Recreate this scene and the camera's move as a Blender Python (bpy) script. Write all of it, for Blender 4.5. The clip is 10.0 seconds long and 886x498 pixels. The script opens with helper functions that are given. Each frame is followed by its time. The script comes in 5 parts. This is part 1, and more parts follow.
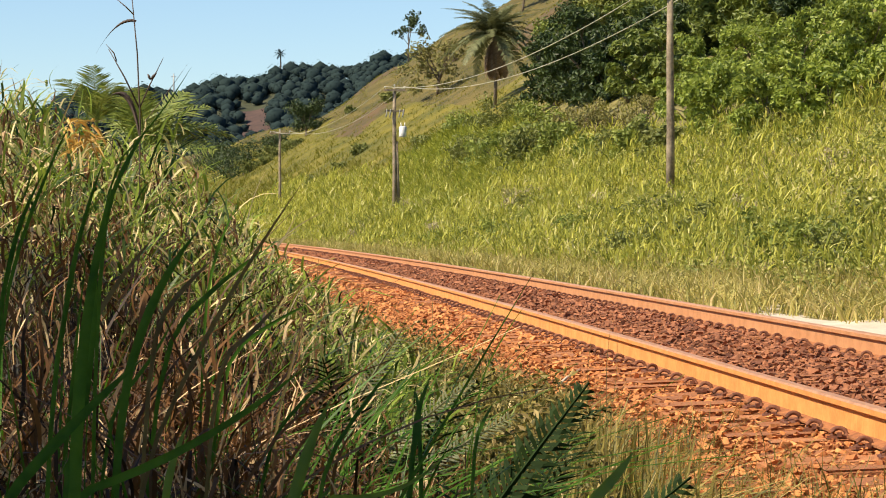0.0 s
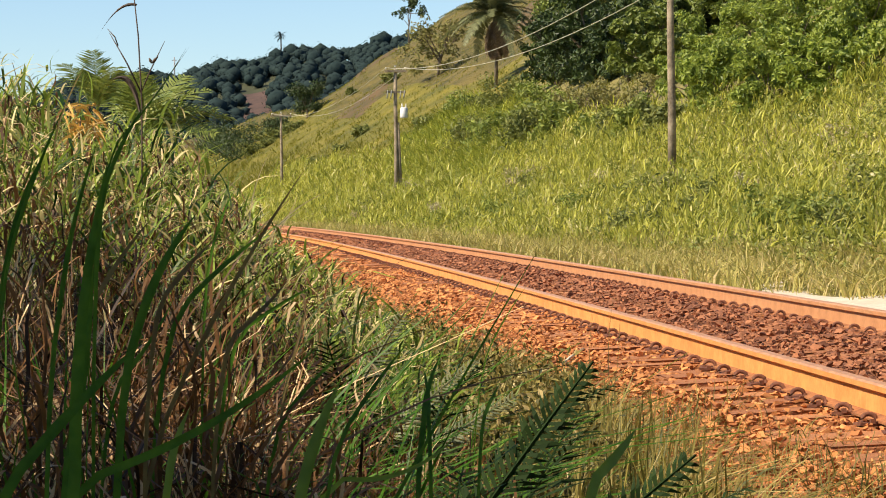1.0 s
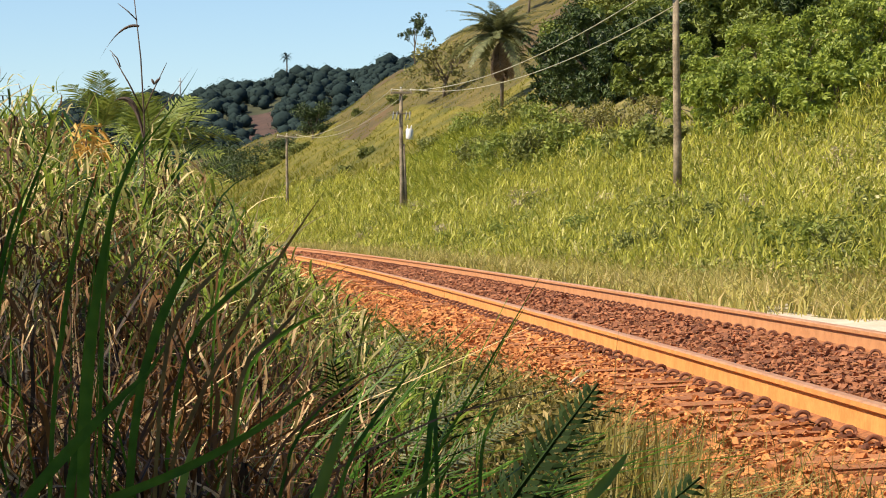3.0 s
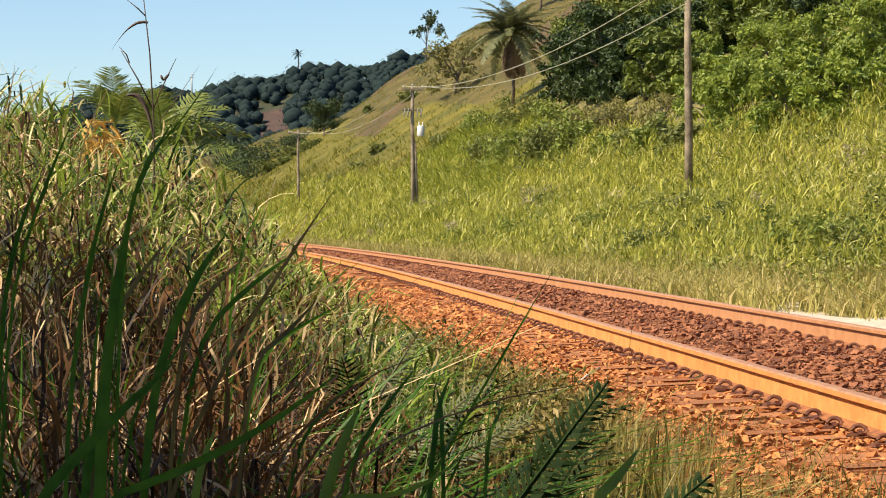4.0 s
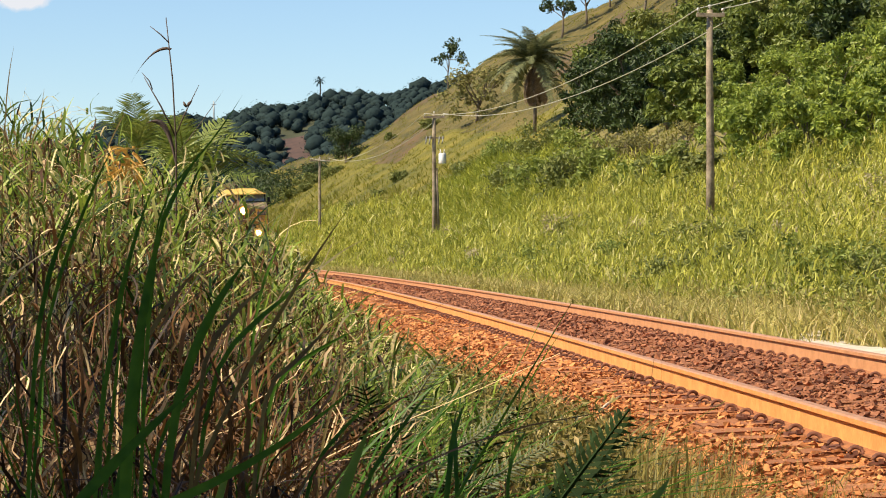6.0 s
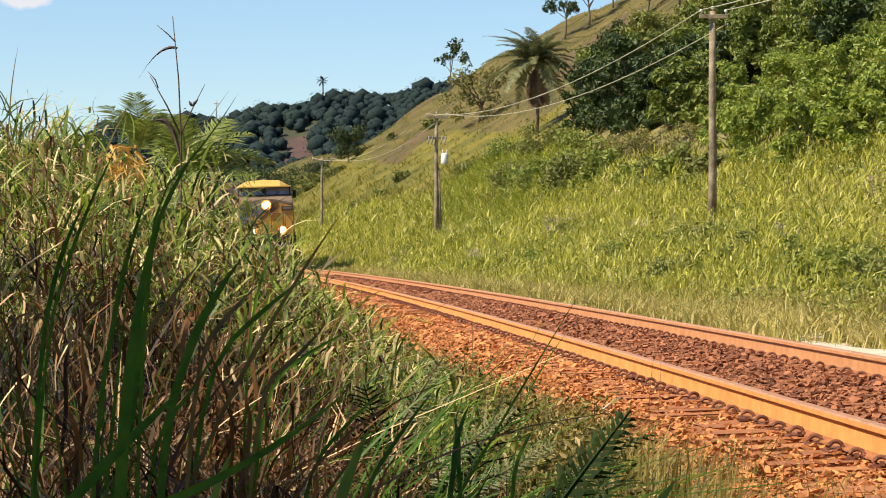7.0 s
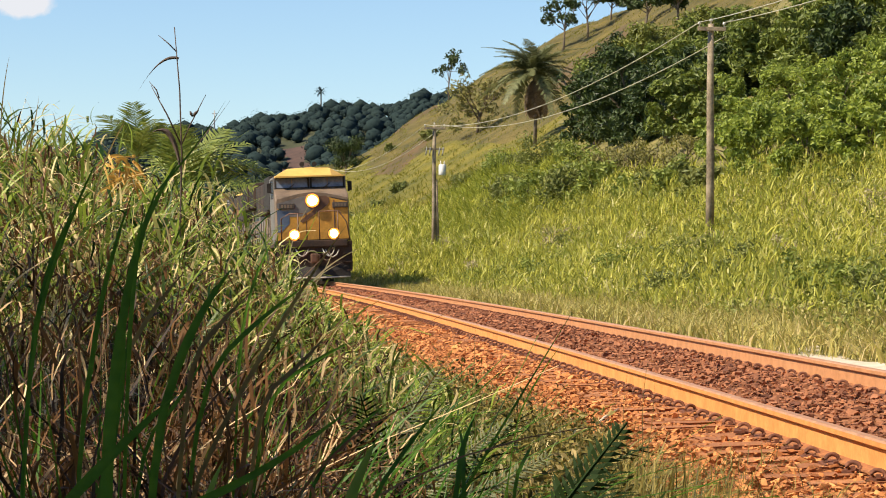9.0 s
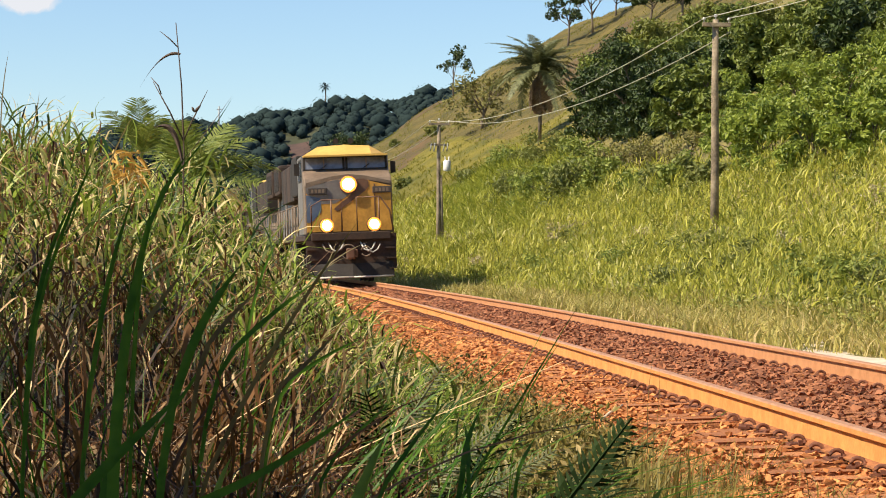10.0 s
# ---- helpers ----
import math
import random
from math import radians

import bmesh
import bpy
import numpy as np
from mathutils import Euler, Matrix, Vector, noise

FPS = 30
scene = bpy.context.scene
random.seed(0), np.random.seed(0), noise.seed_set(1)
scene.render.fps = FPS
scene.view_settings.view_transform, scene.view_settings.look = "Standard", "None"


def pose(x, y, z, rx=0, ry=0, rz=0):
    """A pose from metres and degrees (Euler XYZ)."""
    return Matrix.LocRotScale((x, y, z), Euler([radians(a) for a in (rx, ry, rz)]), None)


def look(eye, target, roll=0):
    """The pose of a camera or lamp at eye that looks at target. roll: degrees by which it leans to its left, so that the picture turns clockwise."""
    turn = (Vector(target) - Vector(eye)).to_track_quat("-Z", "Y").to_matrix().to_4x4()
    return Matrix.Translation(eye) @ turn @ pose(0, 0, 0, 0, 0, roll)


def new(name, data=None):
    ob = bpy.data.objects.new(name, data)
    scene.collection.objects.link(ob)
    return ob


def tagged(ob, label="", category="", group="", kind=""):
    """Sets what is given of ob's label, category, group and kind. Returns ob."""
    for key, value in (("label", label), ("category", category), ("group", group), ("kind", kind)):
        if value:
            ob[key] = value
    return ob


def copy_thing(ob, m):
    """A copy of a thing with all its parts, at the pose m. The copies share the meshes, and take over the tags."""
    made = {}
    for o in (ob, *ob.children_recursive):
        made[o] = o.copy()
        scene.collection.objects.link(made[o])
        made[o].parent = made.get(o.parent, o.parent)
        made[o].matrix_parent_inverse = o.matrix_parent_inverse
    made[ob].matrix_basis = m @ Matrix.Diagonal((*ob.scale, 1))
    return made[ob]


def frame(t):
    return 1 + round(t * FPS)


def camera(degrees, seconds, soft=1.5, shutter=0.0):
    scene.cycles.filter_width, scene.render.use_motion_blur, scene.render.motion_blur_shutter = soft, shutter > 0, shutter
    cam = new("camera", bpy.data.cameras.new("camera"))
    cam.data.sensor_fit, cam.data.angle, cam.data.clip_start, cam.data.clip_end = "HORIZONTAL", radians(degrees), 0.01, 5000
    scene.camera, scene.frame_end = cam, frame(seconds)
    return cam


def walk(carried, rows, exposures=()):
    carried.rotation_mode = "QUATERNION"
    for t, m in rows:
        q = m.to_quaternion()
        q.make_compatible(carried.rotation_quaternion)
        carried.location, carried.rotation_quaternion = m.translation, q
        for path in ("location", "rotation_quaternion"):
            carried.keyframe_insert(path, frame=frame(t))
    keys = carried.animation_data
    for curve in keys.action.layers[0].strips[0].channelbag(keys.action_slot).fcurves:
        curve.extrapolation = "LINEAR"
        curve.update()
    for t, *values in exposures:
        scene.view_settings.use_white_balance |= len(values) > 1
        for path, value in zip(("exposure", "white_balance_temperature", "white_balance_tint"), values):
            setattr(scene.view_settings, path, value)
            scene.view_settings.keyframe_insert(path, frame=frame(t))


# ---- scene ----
# Railway curve below a grassy hill, seen through tall grass with a long lens.
# y runs away from the camera, z = 0 is the top of the near rail.
EYE = (0.0, 0.0, 0.867)
cam = camera(19.77, 10.0, 1.0)


def aim(yaw, lift, roll):
    a, b = radians(yaw), radians(lift)
    way = Vector((-math.sin(a) * math.cos(b), math.cos(a) * math.cos(b), math.sin(b)))
    return look(EYE, Vector(EYE) + 50 * way, roll)


walk(cam, [(t, aim(a, b, c)) for t, a, b, c in (
    (0.0, 0.0, -0.56, 0.0), (0.5, 0.146, -0.774, -0.45), (1.0, 0.062, -0.996, -0.64), (1.5, -0.198, -0.745, -0.72),
    (2.0, 0.04, -0.838, -0.66), (2.5, 0.131, -0.577, -0.55), (2.7, 0.137, -0.54, -0.53), (3.8, 0.357, -0.46, -0.33),
    (4.0, 0.421, -0.577, -0.30), (4.5, 0.63, -0.476, -0.23), (5.0, 0.594, -0.166, -0.22), (5.5, 0.931, -0.139, -0.19),
    (5.7, 0.893, -0.04, -0.15), (6.8, 1.0, 0.095, 0.03), (7.0, 0.939, 0.05, 0.14), (7.5, 0.939, 0.11, 0.22),
    (8.0, 0.822, 0.053, 0.27), (8.5, 0.695, 0.38, 0.38), (9.0, 0.88, 0.3, 0.41), (9.5, 0.968, 0.335, 0.42),
    (10.0, 0.982, 0.203, 0.42))])

# ---- light ----
SUN_TO = Vector((-0.80, -0.34, 0.90)).normalized()
world = bpy.data.worlds.new("world")
scene.world = world
world.use_nodes = True
wn = world.node_tree
sky = wn.nodes.new("ShaderNodeTexSky")
sky.sky_type, sky.sun_disc = "NISHITA", False
sky.sun_elevation = math.asin(SUN_TO.z)
sky.sun_rotation = math.atan2(SUN_TO.x, SUN_TO.y)
sky.altitude, sky.air_density, sky.dust_density, sky.ozone_density = 700, 1.0, 0.15, 2.0
wn.nodes["Background"].inputs["Strength"].default_value = 0.086
tint = wn.nodes.new("ShaderNodeMix")
tint.data_type, tint.blend_type = "RGBA", "MULTIPLY"
tint.inputs["Factor"].default_value = 1.0
tint.inputs[7].default_value = (0.90, 0.99, 1.09, 1)
wn.links.new(sky.outputs[0], tint.inputs[6])
wn.links.new(tint.outputs[2], wn.nodes["Background"].inputs["Color"])
sun_data = bpy.data.lights.new("sun", "SUN")
sun_data.energy, sun_data.angle, sun_data.color = 5.0, radians(0.55), (1.0, 0.86, 0.65)
sun = new("sun", sun_data)
sun.matrix_world = look((0, 0, 60), Vector((0, 0, 60)) - SUN_TO)
scene.view_settings.exposure = 0.62


# ---- materials ----
def material(name, dark, light, scale=4.0, rough=0.7, metal=0.0, bump=0.0, island=0.0, obj=0.0, translucent=0.0, fine=6.0, spec=0.5, third=None, bend=0.12):
    """Two colours mixed by noise at two scales; island or obj: how far each piece goes its own way between them."""
    m = bpy.data.materials.new(name)
    m.use_nodes = True
    n, l = m.node_tree.nodes, m.node_tree.links
    b = n["Principled BSDF"]
    co = n.new("ShaderNodeTexCoord")
    n1, n2 = n.new("ShaderNodeTexNoise"), n.new("ShaderNodeTexNoise")
    n1.inputs["Scale"].default_value, n1.inputs["Detail"].default_value = scale, 6
    n2.inputs["Scale"].default_value, n2.inputs["Detail"].default_value = scale * fine, 4
    geo = n.new("ShaderNodeNewGeometry")
    for k in (n1, n2):
        l.new((geo.outputs["Position"] if not obj else co.outputs["Object"]), k.inputs["Vector"])
    mix = n.new("ShaderNodeMath")
    mix.operation = "MULTIPLY_ADD"
    l.new(n1.outputs["Fac"], mix.inputs[0])
    mix.inputs[1].default_value = 0.65
    s2 = n.new("ShaderNodeMath")
    s2.operation = "MULTIPLY"
    l.new(n2.outputs["Fac"], s2.inputs[0])
    s2.inputs[1].default_value = 0.35
    l.new(s2.outputs[0], mix.inputs[2])
    fac = mix.outputs[0]
    if island or obj:
        own = geo.outputs["Random Per Island"]
        if obj:
            own = n.new("ShaderNodeObjectInfo").outputs["Random"]
        k = n.new("ShaderNodeMix")
        k.inputs["Factor"].default_value = max(island, obj)
        l.new(fac, k.inputs["A"])
        l.new(own, k.inputs["B"])
        fac = k.outputs["Result"]
    ramp = n.new("ShaderNodeValToRGB")
    lo, hi = (0.36, 0.64) if not (island or obj) else (0.15, 0.85)
    ramp.color_ramp.elements[0].position, ramp.color_ramp.elements[1].position = lo, hi
    ramp.color_ramp.elements[0].color, ramp.color_ramp.elements[1].color = (*dark, 1), (*light, 1)
    if third:
        e = ramp.color_ramp.elements.new(hi - bend)
        e.color = (*light, 1)
        ramp.color_ramp.elements[2].color = (*third, 1)
    l.new(fac, ramp.inputs["Fac"])
    l.new(ramp.outputs["Color"], b.inputs["Base Color"])
    b.inputs["Roughness"].default_value, b.inputs["Metallic"].default_value = rough, metal
    b.inputs["Specular IOR Level"].default_value = spec
    if bump:
        bp = n.new("ShaderNodeBump")
        bp.inputs["Strength"].default_value, bp.inputs["Distance"].default_value = 0.8, bump
        l.new(n2.outputs["Fac"], bp.inputs["Height"])
        l.new(bp.outputs[0], b.inputs["Normal"])
    if translucent:
        tr = n.new("ShaderNodeBsdfTranslucent")
        l.new(ramp.outputs["Color"], tr.inputs["Color"])
        ms = n.new("ShaderNodeMixShader")
        ms.inputs[0].default_value = translucent
        l.new(b.outputs[0], ms.inputs[1])
        l.new(tr.outputs[0], ms.inputs[2])
        l.new(ms.outputs[0], n["Material Output"].inputs["Surface"])
    return m


def glow(name, colour, strength):
    m = bpy.data.materials.new(name)
    m.use_nodes = True
    b = m.node_tree.nodes["Principled BSDF"]
    b.inputs["Base Color"].default_value = (*colour, 1)
    b.inputs["Emission Color"].default_value = (*colour, 1)
    b.inputs["Emission Strength"].default_value = strength
    return m


EARTH = material("red_earth", (0.065, 0.055, 0.014), (0.13, 0.075, 0.03), 0.5, 0.95, bump=0.03)
BALLAST_BED = material("ballast_bed", (0.15, 0.05, 0.02), (0.34, 0.135, 0.05), 14, 0.95, bump=0.03)
STONE = material("ballast_stone", (0.24, 0.075, 0.022), (0.76, 0.325, 0.11), 6, 0.95, island=0.65)
STONE_DARK = material("sooty_ballast_stone", (0.12, 0.042, 0.022), (0.43, 0.175, 0.082), 5, 0.95, island=0.6)
RAIL = material("rusty_rail", (0.56, 0.23, 0.06), (0.74, 0.34, 0.10), 7, 0.8, bump=0.002)
RAIL_FAR = material("brown_rusty_rail", (0.42, 0.19, 0.075), (0.56, 0.27, 0.12), 6, 0.8, bump=0.002)
RAIL_FOOT = material("dark_rail_foot", (0.20, 0.075, 0.03), (0.42, 0.17, 0.06), 14, 0.9, bump=0.004)
RAIL_HEAD = material("worn_rail_head", (0.44, 0.21, 0.10), (0.62, 0.33, 0.17), 9, 0.5, metal=0.2)
CLIP = material("rusty_clip", (0.09, 0.032, 0.02), (0.22, 0.085, 0.045), 30, 0.85)
SLEEPER = material("dusty_sleeper_wood", (0.22, 0.075, 0.028), (0.55, 0.235, 0.09), 12, 0.92, bump=0.012, obj=0.3)
SAND = material("pale_sand", (0.50, 0.42, 0.31), (0.66, 0.58, 0.45), 2.2, 0.95, bump=0.02)
SOIL = material("grassy_soil", (0.10, 0.09, 0.025), (0.24, 0.20, 0.06), 0.9, 0.95, bump=0.05)
HILL = material("dry_grass_hill", (0.075, 0.078, 0.007), (0.205, 0.165, 0.014), 0.22, 0.95, bump=0.4, fine=9)
HILL_TOP = material("olive_hilltop", (0.052, 0.05, 0.010), (0.165, 0.122, 0.026), 0.25, 0.95, bump=0.4, fine=9)
GRASS = material("bank_grass", (0.085, 0.135, 0.010), (0.60, 0.57, 0.095), 0.22, 0.5, island=0.52, translucent=0.42, spec=0.3, third=(0.90, 0.80, 0.46), bend=0.16)
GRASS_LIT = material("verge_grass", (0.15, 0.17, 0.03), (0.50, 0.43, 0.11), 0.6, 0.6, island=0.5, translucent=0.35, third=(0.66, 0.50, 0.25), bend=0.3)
CANE = material("cane_grass", (0.017, 0.052, 0.006), (0.32, 0.42, 0.054), 0.5, 0.48, island=0.88, translucent=0.34, spec=0.35, third=(0.82, 0.68, 0.34), bend=0.13)
# Dead-leaf browns; the darkest tones of these two also hold the tangle's shade.
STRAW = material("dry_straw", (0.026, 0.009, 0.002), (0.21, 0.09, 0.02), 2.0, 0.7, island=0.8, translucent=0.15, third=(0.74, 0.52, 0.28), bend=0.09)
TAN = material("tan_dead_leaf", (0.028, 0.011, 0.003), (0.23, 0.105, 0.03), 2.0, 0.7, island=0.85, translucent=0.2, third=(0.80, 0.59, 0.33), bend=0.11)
BLADE = material("broad_green_blade", (0.024, 0.095, 0.004), (0.10, 0.23, 0.014), 6.0, 0.5, translucent=0.4, spec=0.3)
FROND = material("palm_frond", (0.07, 0.09, 0.04), (0.27, 0.28, 0.125), 1.5, 0.5, island=0.5, translucent=0.3)
# Darkened frond copy: the shade over the seedlings is put into the colour.
FROND_SHADE = material("shade_darkened_palm_frond", (0.006, 0.018, 0.003), (0.022, 0.045, 0.008), 1.5, 0.75, island=0.4, translucent=0.05, spec=0.15)
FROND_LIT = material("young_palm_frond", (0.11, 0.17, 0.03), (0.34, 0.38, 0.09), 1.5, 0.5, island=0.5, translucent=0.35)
FROND_DRY = material("withered_palm_frond", (0.17, 0.11, 0.07), (0.40, 0.28, 0.17), 1.2, 0.8, island=0.5, translucent=0.25)
LEAF_DARK = material("dark_tree_leaf", (0.009, 0.024, 0.005), (0.075, 0.115, 0.02), 0.3, 0.55, island=0.45, translucent=0.18)
LEAF_WOOD = material("woodland_leaf", (0.03, 0.06, 0.010), (0.29, 0.34, 0.055), 0.35, 0.55, island=0.4, translucent=0.3)
LEAF_OLIVE = material("olive_tree_leaf", (0.045, 0.065, 0.012), (0.33, 0.35, 0.065), 0.35, 0.55, island=0.4, translucent=0.3)
LEAF_MID = material("shrub_leaf", (0.09, 0.14, 0.02), (0.36, 0.40, 0.07), 0.4, 0.55, island=0.5, translucent=0.3)
LEAF_MID2 = material("dull_shrub_leaf", (0.08, 0.11, 0.02), (0.30, 0.31, 0.075), 0.4, 0.6, island=0.5, translucent=0.3)
LEAF_BRIGHT = material("sunny_bush_leaf", (0.055, 0.11, 0.014), (0.48, 0.55, 0.09), 0.6, 0.5, island=0.5, translucent=0.4)
LEAF_DRY = material("dull_scrub_leaf", (0.10, 0.105, 0.03), (0.34, 0.31, 0.09), 0.4, 0.7, island=0.5, translucent=0.2)
WEED_PALE = material("pale_weed", (0.26, 0.22, 0.11), (0.58, 0.50, 0.30), 1.0, 0.8, island=0.5, translucent=0.2)
# Dark green pulled to blue-grey: distance haze painted into the leaf colour.
LEAF_FAR = material("haze_tinted_far_leaf", (0.020, 0.034, 0.036), (0.036, 0.054, 0.050), 0.05, 1.0, island=0.2, spec=0.03)
FAR_EARTH = material("far_bare_earth", (0.055, 0.036, 0.030), (0.10, 0.058, 0.045), 0.2, 0.95)
FAR_SOIL = material("forest_ground", (0.028, 0.034, 0.015), (0.055, 0.060, 0.025), 0.03, 0.9)
BARK = material("grey_bark", (0.09, 0.07, 0.05), (0.24, 0.19, 0.14), 3, 0.9, bump=0.02)
POLE_WOOD = material("weathered_pole_wood", (0.13, 0.10, 0.065), (0.40, 0.32, 0.22), 2.5, 0.85, bump=0.01)
WIRE = material("aluminium_wire", (0.40, 0.38, 0.28), (0.58, 0.54, 0.40), 3, 0.5, metal=0.2)
FUSE_GREY = material("grey_glazed_fuse", (0.25, 0.25, 0.24), (0.45, 0.45, 0.43), 5, 0.4)
PORCELAIN = material("white_porcelain", (0.62, 0.62, 0.60), (0.82, 0.82, 0.80), 5, 0.3)


# ---- mesh helpers ----
def mesh_object(name, bm, mats, parent=None):
    me = bpy.data.meshes.new(name)
    bm.normal_update()
    bm.to_mesh(me)
    bm.free()
    for k in (mats if isinstance(mats, (list, tuple)) else [mats]):
        me.materials.append(k)
    ob = new(name, me)
    ob.parent = parent
    return ob


def part(name, bm, mats, parent, label=""):
    return tagged(mesh_object(name, bm, mats, parent), label)


def arrays_object(name, verts, faces, mat, parent=None, smooth=False):
    me = bpy.data.meshes.new(name)
    verts = np.asarray(verts, dtype=np.float32)
    faces = np.asarray(faces, dtype=np.int32)
    n, k = faces.shape
    me.vertices.add(len(verts))
    me.vertices.foreach_set("co", verts.ravel())
    me.loops.add(n * k)
    me.loops.foreach_set("vertex_index", faces.ravel())
    me.polygons.add(n)
    me.polygons.foreach_set("loop_start", np.arange(n, dtype=np.int32) * k)
    me.polygons.foreach_set("loop_total", np.full(n, k, dtype=np.int32))
    me.polygons.foreach_set("use_smooth", np.full(n, smooth, dtype=bool))
    me.update(calc_edges=True)
    me.materials.append(mat)
    ob = new(name, me)
    ob.parent = parent
    return ob


def box(bm, x0, x1, y0, y1, z0, z1, mat=0, bevel=0.0):
    r = bmesh.ops.create_cube(bm, size=1.0, matrix=Matrix.Translation(((x0 + x1) / 2, (y0 + y1) / 2, (z0 + z1) / 2)) @ Matrix.Diagonal((x1 - x0, y1 - y0, z1 - z0, 1)))
    faces = list({f for v in r["verts"] for f in v.link_faces})
    if bevel:
        out = bmesh.ops.bevel(bm, geom=list({e for f in faces for e in f.edges}), offset=bevel, segments=2, affect="EDGES", profile=0.6)
        faces = list(set(faces) & set(bm.faces)) + out["faces"]
    for f in faces:
        if f.is_valid:
            f.material_index = mat
    return bm


def tube(bm, pts, radii, sides=8, mat=0):
    """A round tube along points; radii one per point."""
    pts = [Vector(p) for p in pts]
    if not isinstance(radii, (list, tuple)):
        radii = [radii] * len(pts)
    rings = []
    for i, p in enumerate(pts):
        d = (pts[min(i + 1, len(pts) - 1)] - pts[max(i - 1, 0)]).normalized()
        a = d.cross(Vector((0.31, 0.17, 0.93)))
        if a.length < 0.05:
            a = d.cross(Vector((1, 0, 0)))
        a.normalize()
        b = d.cross(a)
        rings.append([bm.verts.new(p + radii[i] * (math.cos(2 * math.pi * k / sides) * a + math.sin(2 * math.pi * k / sides) * b)) for k in range(sides)])
    for r, s in zip(rings, rings[1:]):
        for k in range(sides):
            f = bm.faces.new((r[k], r[(k + 1) % sides], s[(k + 1) % sides], s[k]))
            f.material_index, f.smooth = mat, True
    for r in (rings[0][::-1], rings[-1]):
        bm.faces.new(r).material_index = mat
    return bm


def prism(bm, outline, axis, a, b, mat=0):
    """An outline of (u, v) drawn out along an axis from a to b."""
    def at(u, v, w):
        return {"x": (w, u, v), "y": (u, w, v), "z": (u, v, w)}[axis]
    lo = [bm.verts.new(at(u, v, a)) for u, v in outline]
    hi = [bm.verts.new(at(u, v, b)) for u, v in outline]
    n = len(outline)
    fs = [bm.faces.new((lo[i], lo[(i + 1) % n], hi[(i + 1) % n], hi[i])) for i in range(n)]
    fs += [bm.faces.new(lo[::-1]), bm.faces.new(hi)]
    for f in fs:
        f.material_index = mat
    bmesh.ops.recalc_face_normals(bm, faces=fs)
    return bm


# ---- the lie of the land ----
CANT = 0.06


def track_x(y):
    return 3.847 - 0.07559 * y - 0.00029 * y * y


def smooth(a, b, x):
    t = np.clip((x - a) / (b - a), 0, 1)
    return t * t * (3 - 2 * t)


def waves(x, y):
    return np.sin(x * 0.9 + y * 0.31) * np.sin(y * 0.53 - x * 0.37) + 0.5 * np.sin(x * 2.1 - y * 0.8 + 1.3)


def land(x, y):
    """Height of the ground."""
    x, y = np.asarray(x, float), np.asarray(y, float)
    yy = np.clip(y, -60, 420)
    d = x - track_x(yy)
    crown = -0.245 + CANT * np.clip(d / 1.67 + 0.5, -0.3, 1.3)
    z = np.interp(d, [-400, -40, -8, -3.2, -2.2, -1.55], [-1.5, -0.9, -0.62, -0.60, -0.55, -0.26])
    bank = np.interp(d, [1.55, 2.3, 4.2, 6.5, 9.7, 12.0, 14.0], [-0.19, -0.36, -0.34, 0.08, 0.85, 2.1, 3.4])
    rise = 3.4 + 0.62 * np.maximum(d - 14.0, 0)
    crest = np.interp(x, [-90, -33, -22, -16.5, -12, -6.4, 10, 16.5, 40, 90, 300], [10, 12.4, 12.7, 13.5, 16.6, 22.3, 28.5, 31.5, 46, 62, 75]) + 0.9 * np.sin(x * 0.21) + 0.5 * np.sin(x * 0.53 + 1)
    k = 1.6
    hill = -k * np.log(np.exp(-np.minimum(rise, 120) / k) + np.exp(-crest / k))
    hill = hill + smooth(16, 30, d) * 0.45 * waves(x * 0.25, y * 0.22)
    hill = np.where(y > 380, hill + (4 - hill) * smooth(390, 560, y), hill)
    z = np.where(d < -1.55, z, np.where(d < 1.55, crown, np.where(d < 14, bank, hill)))
    return z + 0.05 * waves(x, y) * (smooth(2.6, 4.5, d) + smooth(2.6, 4.5, -d))


# ---- ground ----
def far_land(x, y):
    """The wooded ridge far behind the hill."""
    ridge = np.interp(x, [-600, -190, -140, -105, -84, -62, -40, -10, 60, 400], [26, 30, 37, 44, 47, 48.6, 51, 58, 64, 80]) + 1.6 * np.sin(x * 0.09) + 0.8 * np.sin(x * 0.23)
    return 4 + (ridge - 4) * smooth(640, 900, y)


